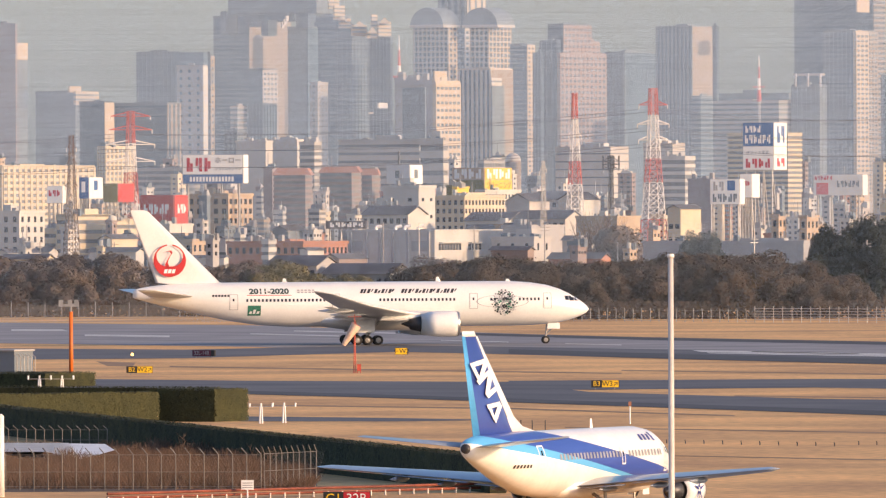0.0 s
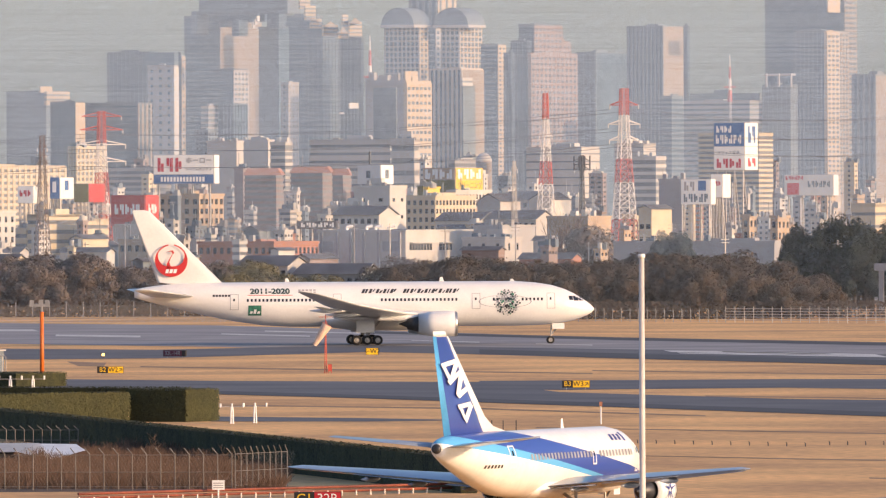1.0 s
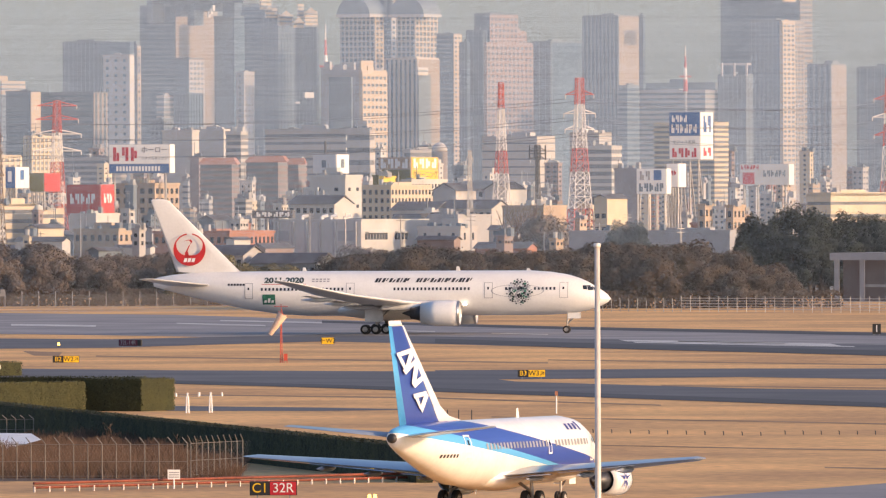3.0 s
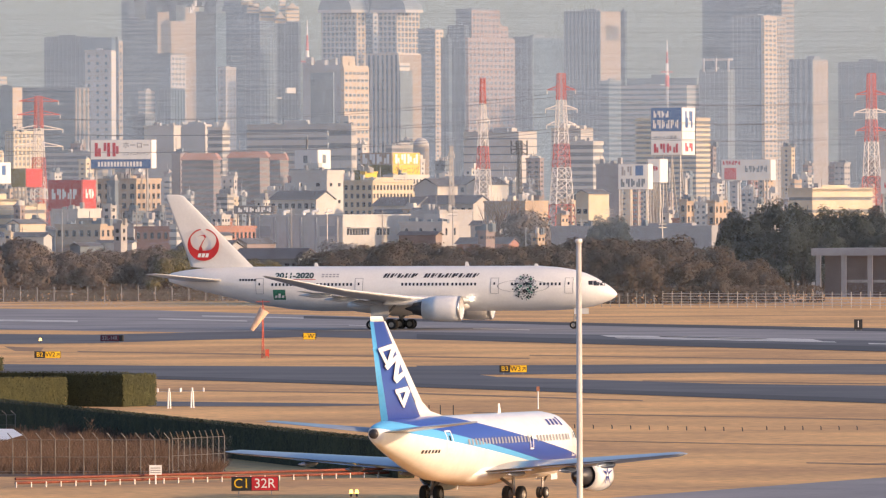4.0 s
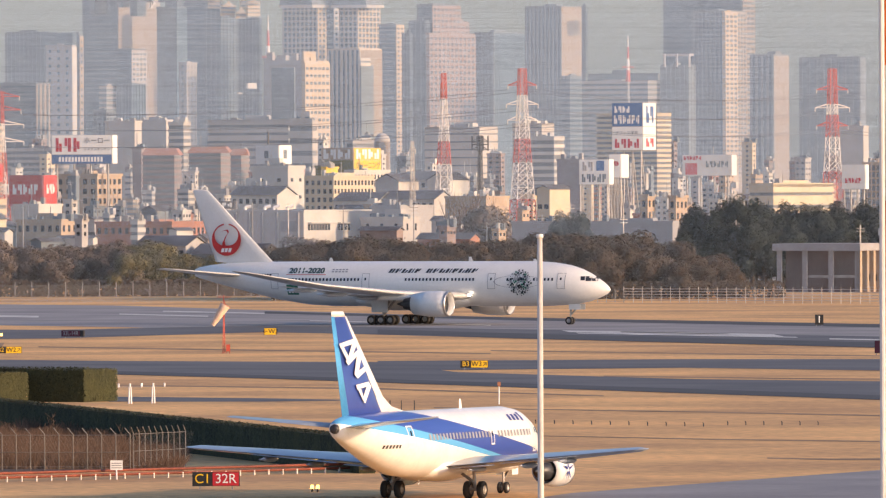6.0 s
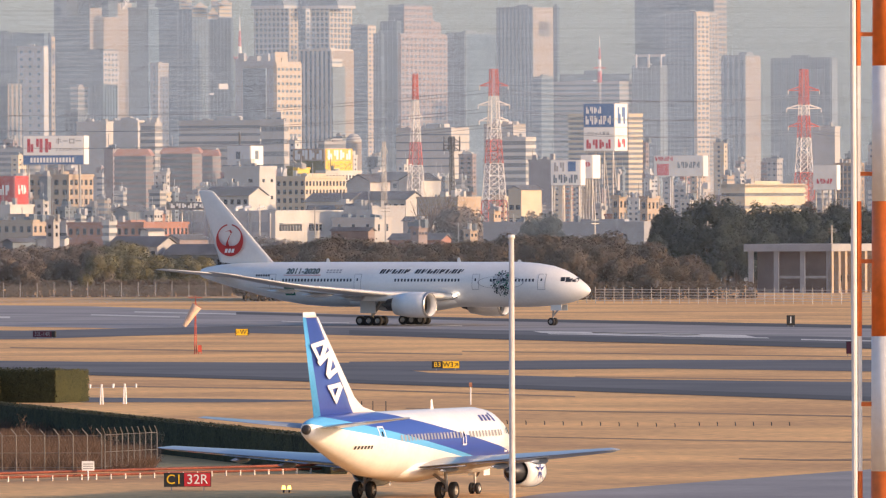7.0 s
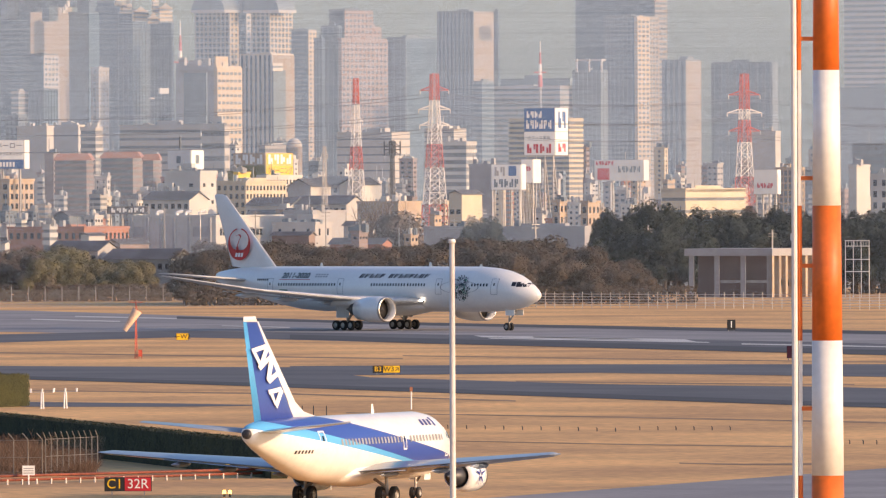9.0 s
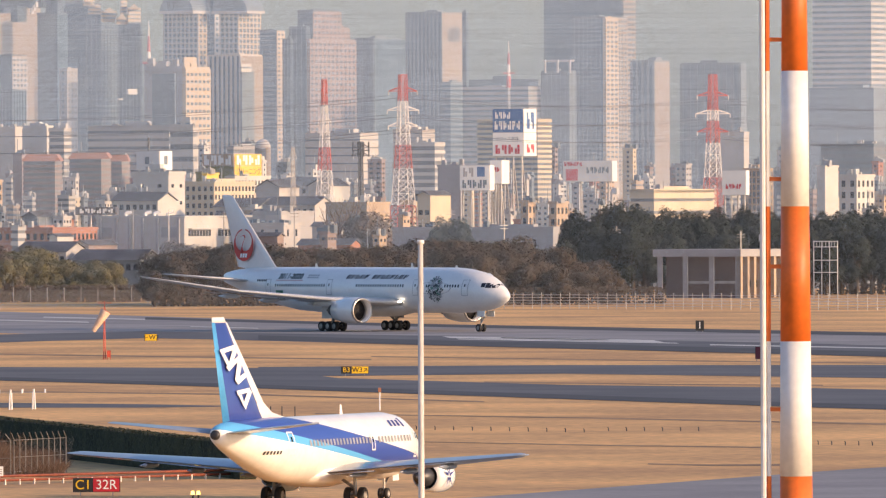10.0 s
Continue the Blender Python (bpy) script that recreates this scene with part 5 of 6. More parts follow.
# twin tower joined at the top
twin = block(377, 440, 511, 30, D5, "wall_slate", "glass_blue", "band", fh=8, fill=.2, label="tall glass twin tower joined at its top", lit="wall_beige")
block(509, 543, 560, 50, D5 - 10, "wall_slate", "glass_grey", "band", fh=14, fill=.15, lit="glass_blue", label="pale glass face of a twin tower")
block(543, 600, 622, 30, D5 + 60, "wall_slate", "glass_blue", "band", fh=8, fill=.2, label="tall glass twin tower joined at its top")
topping(twin, 402, 560, 600, -10, 24, D5 - 40, "wall_slate", "sky_bridge", fh=11)
topping(twin, 390, 400, 420, 20, 60, D5 - 20, "wall_slate", "tower_step", rows=False)
topping(twin, 428, 520, 558, 24, 38, D5 - 30, "wall_dark", "bridge_soffit", rows=False)
topping(twin, 462, 474, 490, 36, 64, D5 - 34, "wall_dark", "bridge_bracket", rows=False)
topping(twin, 441, 450, 462, 38, 48, D5 - 32, "wall_dark", "bridge_bracket", rows=False)
topping(twin, 524, 545, 556, 24, 50, D5 - 60, "wall_dark", "bridge_bracket", rows=False)
for q in range(3):
    topping(twin, 498 + 4 * q, 499 + 4 * q, 503 + 4 * q, 40 - 6 * q, 50 - 6 * q, D5 - 60, "wall_white", "bridge_stair", rows=False)
block(440, 464, 489, 124, D4, "wall_dark", "glass_blue", style="band", fh=9, fill=.3, lit="wall_grey", lw=.5, label="dark glass block with a windowed side coloured pale for sunlight")
block(446, 464, 488, 186, D4 - 60, "wall_dark", "glass_blue", style="pier", bay=8)
block(396, 420, 436, 232, D3 - 200, "wall_slate", style="wall", fh=9, bay=8)
block(408, 420, 436, 190, D4, "wall_grey", style="band", fh=9)
block(548, 562, 580, 148, D4 + 40, "wall_grey", style="wall", fh=10, bay=9, win="glass_mid")
crowned = block(596, 622, 650, 50, D4 + 80, "wall_slate", "glass_blue", "grid", fh=9, bay=9, fill=.22, label="tall dark glass tower with a bright crown")
block(646, 690, 693, 64, D4 + 100, "wall_dark", "glass_blue", "pier", bay=7, label="dark ribbed shaft of a crowned tower")
domed_a = block(733, 793, 807, 44, D4 + 40, "wall_grey", "glass_blue", "grid", fh=9.5, bay=9, fill=.3, label="tower with a rounded vault roof and a window grid", lit="wall_sunlit_sand", lw=.5, lf=.6)
domed_b = block(833, 864, 903, 44, D4 + 40, "wall_grey", "glass_blue", "grid", fh=9.5, bay=9, fill=.3, label="tower with a rounded vault roof and a window grid", lit="wall_sunlit_sand", lw=.62, lf=.66)
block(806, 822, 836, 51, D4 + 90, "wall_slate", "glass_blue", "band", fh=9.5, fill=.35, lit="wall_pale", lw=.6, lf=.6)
block(778, 824, 857, -14, D5, "wall_slate", "glass_blue", style="pier", bay=14, lit="wall_sunlit_sand", lw=.3, lf=1.0, label="tall slab with a sunlit cream side")
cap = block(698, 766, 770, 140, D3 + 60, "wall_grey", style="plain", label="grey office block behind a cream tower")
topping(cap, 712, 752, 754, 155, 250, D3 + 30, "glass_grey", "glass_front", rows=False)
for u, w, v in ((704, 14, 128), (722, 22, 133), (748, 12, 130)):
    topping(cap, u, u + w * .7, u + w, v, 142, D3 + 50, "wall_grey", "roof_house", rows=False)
cream = block(766, 770, 813, 146, D3 - 60, "wall_sunlit_sand", style="wall", fh=13, bay=10, label="sunlit cream apartment tower with balconies", lit="wall_sunlit_sand", lw=.6, lf=.4)
topping(cream, 766, 769, 791, 126, 148, D3 - 50, "wall_sunlit_sand", "roof_house", rows=False)
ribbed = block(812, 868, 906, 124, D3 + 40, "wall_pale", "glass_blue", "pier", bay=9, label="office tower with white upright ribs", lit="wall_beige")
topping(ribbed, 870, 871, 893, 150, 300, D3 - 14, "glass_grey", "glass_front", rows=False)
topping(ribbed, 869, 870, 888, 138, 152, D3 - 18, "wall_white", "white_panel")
block(903, 932, 945, 80, D4, "wall_slate", "glass_blue", style="band", fh=8, fill=.35, lit="wall_sunlit_sand", lw=.5, label="slim tower with sunlit balconies")
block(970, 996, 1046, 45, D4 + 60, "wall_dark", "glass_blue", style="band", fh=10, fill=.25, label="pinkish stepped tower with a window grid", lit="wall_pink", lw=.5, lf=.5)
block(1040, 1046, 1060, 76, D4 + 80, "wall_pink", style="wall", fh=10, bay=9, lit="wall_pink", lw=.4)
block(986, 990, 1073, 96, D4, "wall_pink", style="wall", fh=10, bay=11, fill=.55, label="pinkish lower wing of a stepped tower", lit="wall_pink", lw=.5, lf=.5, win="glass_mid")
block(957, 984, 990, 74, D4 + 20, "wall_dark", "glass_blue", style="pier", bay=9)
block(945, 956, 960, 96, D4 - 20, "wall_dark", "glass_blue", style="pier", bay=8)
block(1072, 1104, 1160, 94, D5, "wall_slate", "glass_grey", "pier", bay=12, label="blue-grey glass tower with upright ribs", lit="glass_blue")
block(1163, 1224, 1260, 48, D5 - 60, "wall_slate", "glass_blue", "pier", bay=8, label="dark glass slab tower with a blank side coloured beige for sunlight", lit="wall_beige")
block(1256, 1268, 1272, 49, D5, "wall_dark", "glass_blue", style="plain")
block(1225, 1240, 1262, 172, D4, "wall_slate", "glass_blue", style="band", fh=9)
block(1250, 1378, 1404, 180, D4, "wall_grey", style="band", fh=9, fill=.55, label="broad low grey office block")
block(1268, 1396, 1408, 167, D5, "wall_slate", style="plain", label="long dark flat-roofed block")
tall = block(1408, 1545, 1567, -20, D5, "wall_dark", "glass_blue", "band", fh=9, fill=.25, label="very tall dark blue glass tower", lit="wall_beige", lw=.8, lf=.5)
# sunlit patch high on the tower, drawn as a cream box
topping(tall, 1516, 1517, 1540, -4, 22, D5 - 90, "wall_sunlit_sand", "lit_panel", rows=False)
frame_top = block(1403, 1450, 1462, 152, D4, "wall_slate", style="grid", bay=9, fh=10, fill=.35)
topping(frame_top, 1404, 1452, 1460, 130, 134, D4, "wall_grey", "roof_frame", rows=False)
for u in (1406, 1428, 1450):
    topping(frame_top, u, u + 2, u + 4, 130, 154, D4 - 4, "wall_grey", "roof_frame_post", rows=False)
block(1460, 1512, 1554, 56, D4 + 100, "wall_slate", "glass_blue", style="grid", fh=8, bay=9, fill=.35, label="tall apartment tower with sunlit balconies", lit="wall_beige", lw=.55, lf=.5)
block(1510, 1514, 1537, 58, D4 + 40, "wall_sunlit_sand", style="plain", fh=8.5, bay=12, label="sunlit balcony side of an apartment tower", lit="wall_sunlit_sand", lw=.6, lf=.5)
block(1562, 1600, 1628, 134, D4, "wall_slate", "glass_blue", style="pier", bay=10, lit="wall_beige", label="blue-grey tower with its sun side coloured beige")
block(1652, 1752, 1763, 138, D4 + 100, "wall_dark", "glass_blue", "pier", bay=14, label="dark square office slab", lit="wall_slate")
block(1885, 1985, 2030, -10, D5, "wall_pale", "glass_grey", style="band", fh=10, fill=.5, label="tall pale apartment tower with balcony bands")
block(1880, 1990, 2040, 182, D4, "wall_slate", style="plain")


# domes, crowns and masts on the towers
def dome(parent, u0, u1, v0, v1, d, label):
    """A barrel-shaped roof over a tower."""
    k = d / F
    p0, p1 = at(u0, v0, d), at(u1, v0, d)
    r, h = (p1.x - p0.x) / 2, at(u0, v1, d).z - p0.z
    bm = bmesh.new()
    n = 14
    rings = []
    for y in (-r * .8, r * .8):
        rings.append([(-r * math.cos(math.pi * k2 / n) * .92, y, h * math.sin(math.pi * k2 / n)) for k2 in range(n + 1)])
    vs = [[bm.verts.new(p) for p in ring] for ring in rings]
    for k2 in range(n):
        bm.faces.new((vs[0][k2], vs[0][k2 + 1], vs[1][k2 + 1], vs[1][k2]))
    bm.faces.new(vs[0][::-1])
    bm.faces.new(vs[1])
    root = new("dome_roof", finish(bm, "dome_roof", M["wall_slate"]))
    root.matrix_basis = pose((p0.x + p1.x) / 2, d + r * .55, p0.z, 0, 0, -PSI)
    tagged(root, label)
    part("eave", boxes((-r * .95, r * .95, -r * .82, r * .82, -h * .1, h * .05)), M["wall_pale"], root)
    under(root, parent)


dome(domed_a, 733, 806, 46, 14, D4 + 38, "rounded vault roof on a grey tower")
dome(domed_b, 826, 903, 46, 14, D4 + 38, "rounded vault roof on a grey tower")
for u0, uc, u1, v, vb in ((580, 582, 600, -8, 16), (590, 592, 610, 10, 36), (600, 602, 621, 33, 50), (622, 624, 649, 44, 64), (648, 650, 668, 56, 68), (668, 670, 692, 38, 66), (656, 658, 668, 26, 50)):
    topping(crowned, u0, uc, u1, v, vb, D4 + 20, "wall_sunlit_sand", "crown", fh=7)
# little gables along the crown
for u0, u1, v, vb in ((600, 609, 27, 34), (611, 621, 30, 37), (624, 648, 36, 46), (650, 667, 46, 58), (669, 691, 30, 40)):
    a, b, c = at(u0, vb, D4), at(u1, vb, D4), at((u0 + u1) / 2, v, D4)
    g = new("crown_gable", finish(loft(bmesh.new(), [[(p.x, D4 + 15 + y, p.z) for p in (a, b, c)] for y in (0, 8)]), "crown_gable", M["wall_sunlit_sand"]))
    under(g, crowned)
topping(crowned, 668, 670, 686, 182, 192, D4 - 30, "wall_white", "roof_sign", rows=False)
topping(crowned, 653, 654, 661, 199, 202, D4 - 30, "wall_white", "roof_sign", rows=False)


def antenna_mast(u, v0, v1, d, r, label):
    k = d / F
    p = at(u, v1, d)
    root = thing("antenna_mast", pose(p.x, d, 0), label, "mast", "antenna masts")
    z0 = at(u, v0, d).z
    n = 4
    part("shaft", rods(r * k, ((0, 0, 0), (0, 0, z0))), M["galvanised"], root)
    for i in range(n):
        a, b = z0 + (p.z - z0) * i / n, z0 + (p.z - z0) * (i + 1) / n
        part("section", rod(bmesh.new(), (0, 0, a), (0, 0, b), r * k * (1.6 - .35 * i), r * k * (1.3 - .35 * i), 8), M["pylon_white" if i % 2 else "pylon_red"], root)
    part("platform", boxes((-r * k * 4, r * k * 4, -r * k, r * k, z0 + (p.z - z0) * .3, z0 + (p.z - z0) * .3 + r * k)), M["pylon_red"], root)


antenna_mast(1343, 180, 98, D4 - 20, 2.6, "red and white antenna mast on a roof")
antenna_mast(706, 170, 62, D5, 3.2, "hazy red and white antenna mast")


# ---- pylons and cables ----
def pylon(u, vt, vb, d, half, arms, label, colours=("pylon_red", "pylon_white"), bands=(), top_half=3.0, thin=1.0):
    """A four-legged lattice tower; half and arms in sight-line units, arms as (v, half width)."""
    k = d / F
    c = at(u, 441, d)
    zt = at(u, vt, d).z
    root = thing("pylon", pose(c.x, d, 0, 0, 0, 20), label, "pylon", "power pylons")
    n = 18
    r = .55 * k * 1.6 * thin

    def w(z):
        s = z / zt
        return k * (half * (1 - s) ** 1.5 + top_half * 1.15)
    def tone(z):
        return colours[sum(z < at(u, q, d).z for q in bands) % 2]
    zs = [zt * (1 - (1 - i / n) ** 1.15) for i in range(n + 1)]
    for i in range(n):
        z0, z1 = zs[i], zs[i + 1]
        col = M[tone((z0 + z1) / 2)]
        ends, thin_ends = [], []
        for sx, sy in ((-1, -1), (1, -1), (1, 1), (-1, 1)):
            ends.append(((sx * w(z0), sy * w(z0), z0), (sx * w(z1), sy * w(z1), z1)))
        for (ax, ay), (bx, by) in (((-1, -1), (1, -1)), ((1, -1), (1, 1)), ((1, 1), (-1, 1)), ((-1, 1), (-1, -1))):
            thin_ends.append(((ax * w(z0), ay * w(z0), z0), (bx * w(z1), by * w(z1), z1)))
            thin_ends.append(((bx * w(z0), by * w(z0), z0), (ax * w(z1), ay * w(z1), z1)))
            thin_ends.append(((ax * w(z1), ay * w(z1), z1), (bx * w(z1), by * w(z1), z1)))
        for e in ends:
            part("leg_section", rods(r, e, n=4), col, root)
        tagged(part("bracing", rods(r * .62, *thin_ends, n=3), col, root), kind="stuff")
    for v, a in arms:
        z = at(u, v, d).z
        col = M[tone(z)]
        for sg in (-1, 1):
            q = w(z)
            h = 7 * k
            part("crossarm", rods(r * .8, ((sg * q, -q, z), (sg * a * k, 0, z)), ((sg * q, q, z), (sg * a * k, 0, z)), ((sg * q, -q, z + h), (sg * a * k, 0, z)), ((sg * q, q, z + h), (sg * a * k, 0, z)), n=4), col, root)
            part("insulator", rods(r, ((sg * a * k, 0, z), (sg * a * k, 0, z - 7 * k)), n=6), M["pylon_white"], root)
    return root


pylon(232, 197, 400, 2650, 17, ((206, 37), (230, 40), (256, 45), (286, 45)), "red and white high-voltage lattice pylon", bands=(250, 303, 352, 385), top_half=4.5)
pylon(1018, 165, 450, 2500, 20, ((240, 12), (300, 10)), "red and white lattice tower", bands=(207, 278, 337, 384), top_half=3)
pylon(1157, 157, 440, 2450, 22, ((186, 27), (220, 30), (248, 28)), "red and white high-voltage lattice pylon", bands=(210, 272, 330, 385), top_half=5)
pylon(1706, 157, 400, 2600, 17, ((194, 30), (226, 33), (258, 30)), "red and white high-voltage lattice pylon", bands=(212, 246, 282, 346), top_half=5)
pylon(127, 240, 455, 2400, 14, ((262, 9), (290, 10), (330, 12)), "brown steel lattice tower", colours=("twig", "twig"), top_half=3, thin=.8)
pylon(1082, 275, 445, 2400, 7, ((285, 14), (300, 14)), "dark steel antenna tower", colours=("dark_metal", "dark_metal"), top_half=2.2, thin=.8)
pylon(962, 285, 430, 2450, 6, ((300, 6),), "thin grey lattice mast", colours=("galvanised", "galvanised"), top_half=2.0, thin=.6)
root = thing("cell_tower", pose(at(1082, 441, 2395).x, 2395, 0), "dark frame of panel antennas on a steel mast", "tower")
k = 2395 / F
z = at(1082, 290, 2395).z
part("mast", rods(1.6 * k, ((0, 0, 0), (0, 0, z + 14 * k))), M["dark_metal"], root)
for q in (-14, -5, 5, 14):
    part("panel", boxes((q * k - 1.3 * k, q * k + 1.3 * k, -.3, .3, z - 12 * k, z + 14 * k)), M["dark_metal"], root)
part("ring", boxes((-16 * k, 16 * k, -.2, .2, z - 2 * k, z)), M["dark_metal"], root)


def cable(a, b, sag, r, label):
    a, b = Vector(a), Vector(b)
    pts = [a.lerp(b, i / 16) - Vector((0, 0, sag * (1 - (2 * i / 16 - 1) ** 2))) for i in range(17)]
    bm = bmesh.new()
    side = Vector((b.y - a.y, a.x - b.x, 0)).normalized() * r
    loft(bm, [[p + side, p + Vector((0, 0, r)), p - side, p - Vector((0, 0, r))] for p in pts])
    ob = new("power_cable", finish(bm, "power_cable", M["dark_metal"]))
    tagged(ob, label, "cable", "power cables")


towers = [(-330, 2700, (230, 256, 286), 40), (232, 2650, (230, 256, 286), 40), (1157, 2450, (186, 220, 248), 28), (1706, 2600, (194, 226, 258), 30), (2250, 2700, (200, 230, 262), 30)]
for (ua, da, va, wa), (ub, db, vb, wb) in zip(towers, towers[1:]):
    for i in range(3):
        for sg in (-1, 1):
            cable(at(ua + sg * wa, va[i] + 8, da), at(ub + sg * wb, vb[i] + 8, db), 2.0, .045, "thin dark power cable between pylons")


# ---- boards on the roofs ----
def billboard(u0, uc, u1, v0, v1, d, bands_a, bands_b, label, legs=True, psi=18.0):
    """A roof board with two faces; bands: (share of the height from the top, board colour, rows of bars (count, colour, height share))."""
    a0, ac, a1 = (sight(q, v0)[0] * d for q in (u0, uc, u1))
    top, low = at(uc, v0, d).z, at(uc, v1, d).z
    la, lb = (ac - a0) / math.cos(radians(psi)), max(.5, (a1 - ac) / math.sin(radians(psi)))
    root = thing("billboard", pose(ac, d, 0, 0, 0, -psi), label, "billboard", "roof billboards")
    part("case", boxes((-la, 0, 0, lb, low, top)), M["wall_grey"], root)
    for face, bands in ((0, bands_a), (1, bands_b)):
        z1 = top
        for share, board, rows in bands:
            z0 = z1 - (top - low) * share
            L0 = la if face == 0 else lb

            def put(name, s0, s1, q0, q1, out, mat, lab=""):
                dims = (-L0 * (1 - s0), -L0 * (1 - s1), -out, 0.01, q0, q1) if face == 0 else (-.01, out, L0 * s0, L0 * s1, q0, q1)
                part(name, boxes(dims), M[mat], root, lab)
            put("panel", .01, .99, z0 + .05, z1 - .05, .12, board)
            for s0, s1, y0, y1, n, ink in rows:
                if isinstance(n, str):
                    mid, zm = L0 * (s0 + s1) / 2, z1 - (z1 - z0) * (y0 + y1) / 2
                    lettering("lettering", n, min((z1 - z0) * (y1 - y0) * 1.1, L0 * (s1 - s0) / len(n) * 1.02), M[ink], root, pose(mid - L0, -.2, zm, 90) if face == 0 else pose(.2, mid, zm, 90, 0, 90))
                    continue
                w = (s1 - s0) / n
                for i in range(n):
                    zb, zt = z1 - (z1 - z0) * y1, z1 - (z1 - z0) * y0
                    if n == 1 or n > 7:
                        put("figure_bar", s0 + w * (i + .1), s0 + w * (i + .75), zb, zt, .18, ink)
                        continue
                    o = (.1, .48)[i % 2]
                    put("figure_bar", s0 + w * (i + o), s0 + w * (i + o + .34), zb, zt, .18, ink)
                    q = .58 - o
                    put("figure_stroke", s0 + w * (i + q), s0 + w * (i + q + .3), zb + (zt - zb) * (.0, .4, .2)[i % 3], zb + (zt - zb) * (.6, 1.0, .75)[i % 3], .18, ink)
            z1 = z0
    if legs:
        ends = []
        for s in (.08, .36, .64, .92):
            ends.append(((-la * s, .6, 0), (-la * s, .6, low)))
            ends.append(((-la * s, lb * .9 + .3, 0), (-la * s, .6, low)))
        for i, (p, q) in enumerate(ends):
            part("leg", rods(.22, (p, q)), M["galvanised"], root)
    return root


billboard(322, 430, 438, 274, 325, 2620, ((.68, "sign_white", ((.06, .5, .15, .85, 3, "sign_red"), (.54, .97, .1, .5, "\u30db\u30fc\u30ed\u30fc", "ink"), (.54, .97, .55, .9, "\u30b7\u30b9\u30c6\u30e0\u30ad\u30c3\u30c1\u30f3", "ink"))), (.32, "board_blue", ((.12, .86, .25, .78, 14, "sign_white"),))), ((1, "sign_white", ()),), "large white and blue roof billboard with red and dark figures", psi=14)
billboard(247, 308, 331, 345, 400, 2560, ((1, "board_red", ((.1, .88, .3, .62, 5, "sign_white"),)),), ((1, "board_red", ((.2, .85, .3, .6, 3, "sign_white"),)),), "red roof billboard with white figures", psi=30)
billboard(684, 725, 747, 292, 326, 2560, ((1, "board_pale", ((.36, .64, .3, .68, 1, "wall_slate"),)),), ((1, "sign_white", ((.3, .7, .25, .7, 1, "wall_slate"),)),), "pale two-sided roof sign with a ring figure", psi=28)
q = at(706, 292, 2570)
root = thing("roof_mast", pose(q.x, q.y, 0), "dark steel mast beside a roof sign", "mast")
part("mast", rod(bmesh.new(), (0, 0, 0), (0, 0, at(706, 268, 2570).z), .35, .25, 8), M["dark_metal"], root)
# left face repeats the right in tan and olive: shade put into the colours
billboard(800, 857, 906, 297, 340, 2600, ((.5, "wall_tan", ((.06, .95, .12, .9, 4, "sign_white"),)), (.5, "wall_olive", ((.06, .95, .15, .8, "\u30af\u30ea\u30fc\u30cb\u30f3\u30b0", "ink"),))), ((.5, "board_orange", ((.06, .95, .12, .9, 4, "sign_white"),)), (.5, "board_yellow", ((.06, .95, .15, .8, "\u30af\u30ea\u30fc\u30cb\u30f3\u30b0", "ink"),))), "yellow and orange two-sided roof billboard with bold figures, left face coloured darker as shade", psi=32)
billboard(1315, 1369, 1394, 217, 301, 2640, ((.5, "board_blue", ((.08, .6, .14, .42, 4, "sign_white"), (.06, .92, .52, .88, 6, "sign_white"))), (.5, "sign_white", ((.12, .85, .12, .42, "\u30aa\u30d5\u30a3\u30b9\u5bb6\u5177", "wall_slate"), (.08, .92, .52, .9, 4, "sign_red")))), ((.5, "sign_white", ((.2, .85, .15, .85, 2, "board_blue"),)), (.5, "sign_white", ((.2, .85, .5, .85, 2, "sign_red"),))), "tall blue and white billboard tower with white and red figures")
billboard(1257, 1309, 1318, 317, 362, 2500, ((1, "sign_white", ((.1, .5, .1, .45, 2, "wall_grey"), (.08, .95, .58, .9, 5, "wall_slate"), (.55, .95, .06, .45, 1, "board_blue"))),), ((1, "sign_white", ()),), "white billboard with a blue square and grey figures")
billboard(1310, 1330, 1345, 308, 350, 2520, ((1, "sign_white", ((.1, .9, .3, .5, 3, "sign_red"),)),), ((1, "sign_white", ()),), "small white board with red figures")
billboard(1440, 1526, 1536, 309, 346, 2700, ((1, "board_pale", ((.03, .4, .05, .25, 6, "sign_red"), (.03, .4, .4, .95, 1, "sign_red"), (.48, .95, .3, .6, 6, "wall_slate"))),), ((1, "sign_white", ()),), "pale roof board with a red square")
billboard(1722, 1763, 1770, 326, 370, 2560, ((1, "board_pale", ((.15, .85, .55, .75, 5, "sign_red"),)),), ((1, "sign_white", ()),), "white roof board with small red figures")
billboard(83, 110, 117, 329, 360, 2480, ((1, "sign_white", ((.1, .9, .25, .6, 3, "sign_red"),)),), ((1, "sign_white", ()),), "white roof board with red figures")
billboard(140, 157, 179, 314, 352, 2480, ((1, "board_blue", ((.2, .8, .2, .7, 1, "sign_white"),)),), ((1, "sign_white", ((.3, .7, .15, .6, 1, "board_blue"),)),), "blue and white two-sided roof sign")
billboard(183, 208, 234, 325, 358, 2540, ((1, "wall_olive", ()),), ((1, "board_red", ()),), "brown and orange blank roof board")
billboard(576, 648, 652, 391, 405, 2420, ((1, "roof_dark", ((.1, .95, .2, .8, 6, "sign_white"),)),), ((1, "roof_dark", ()),), "dark low roof board with white figures")

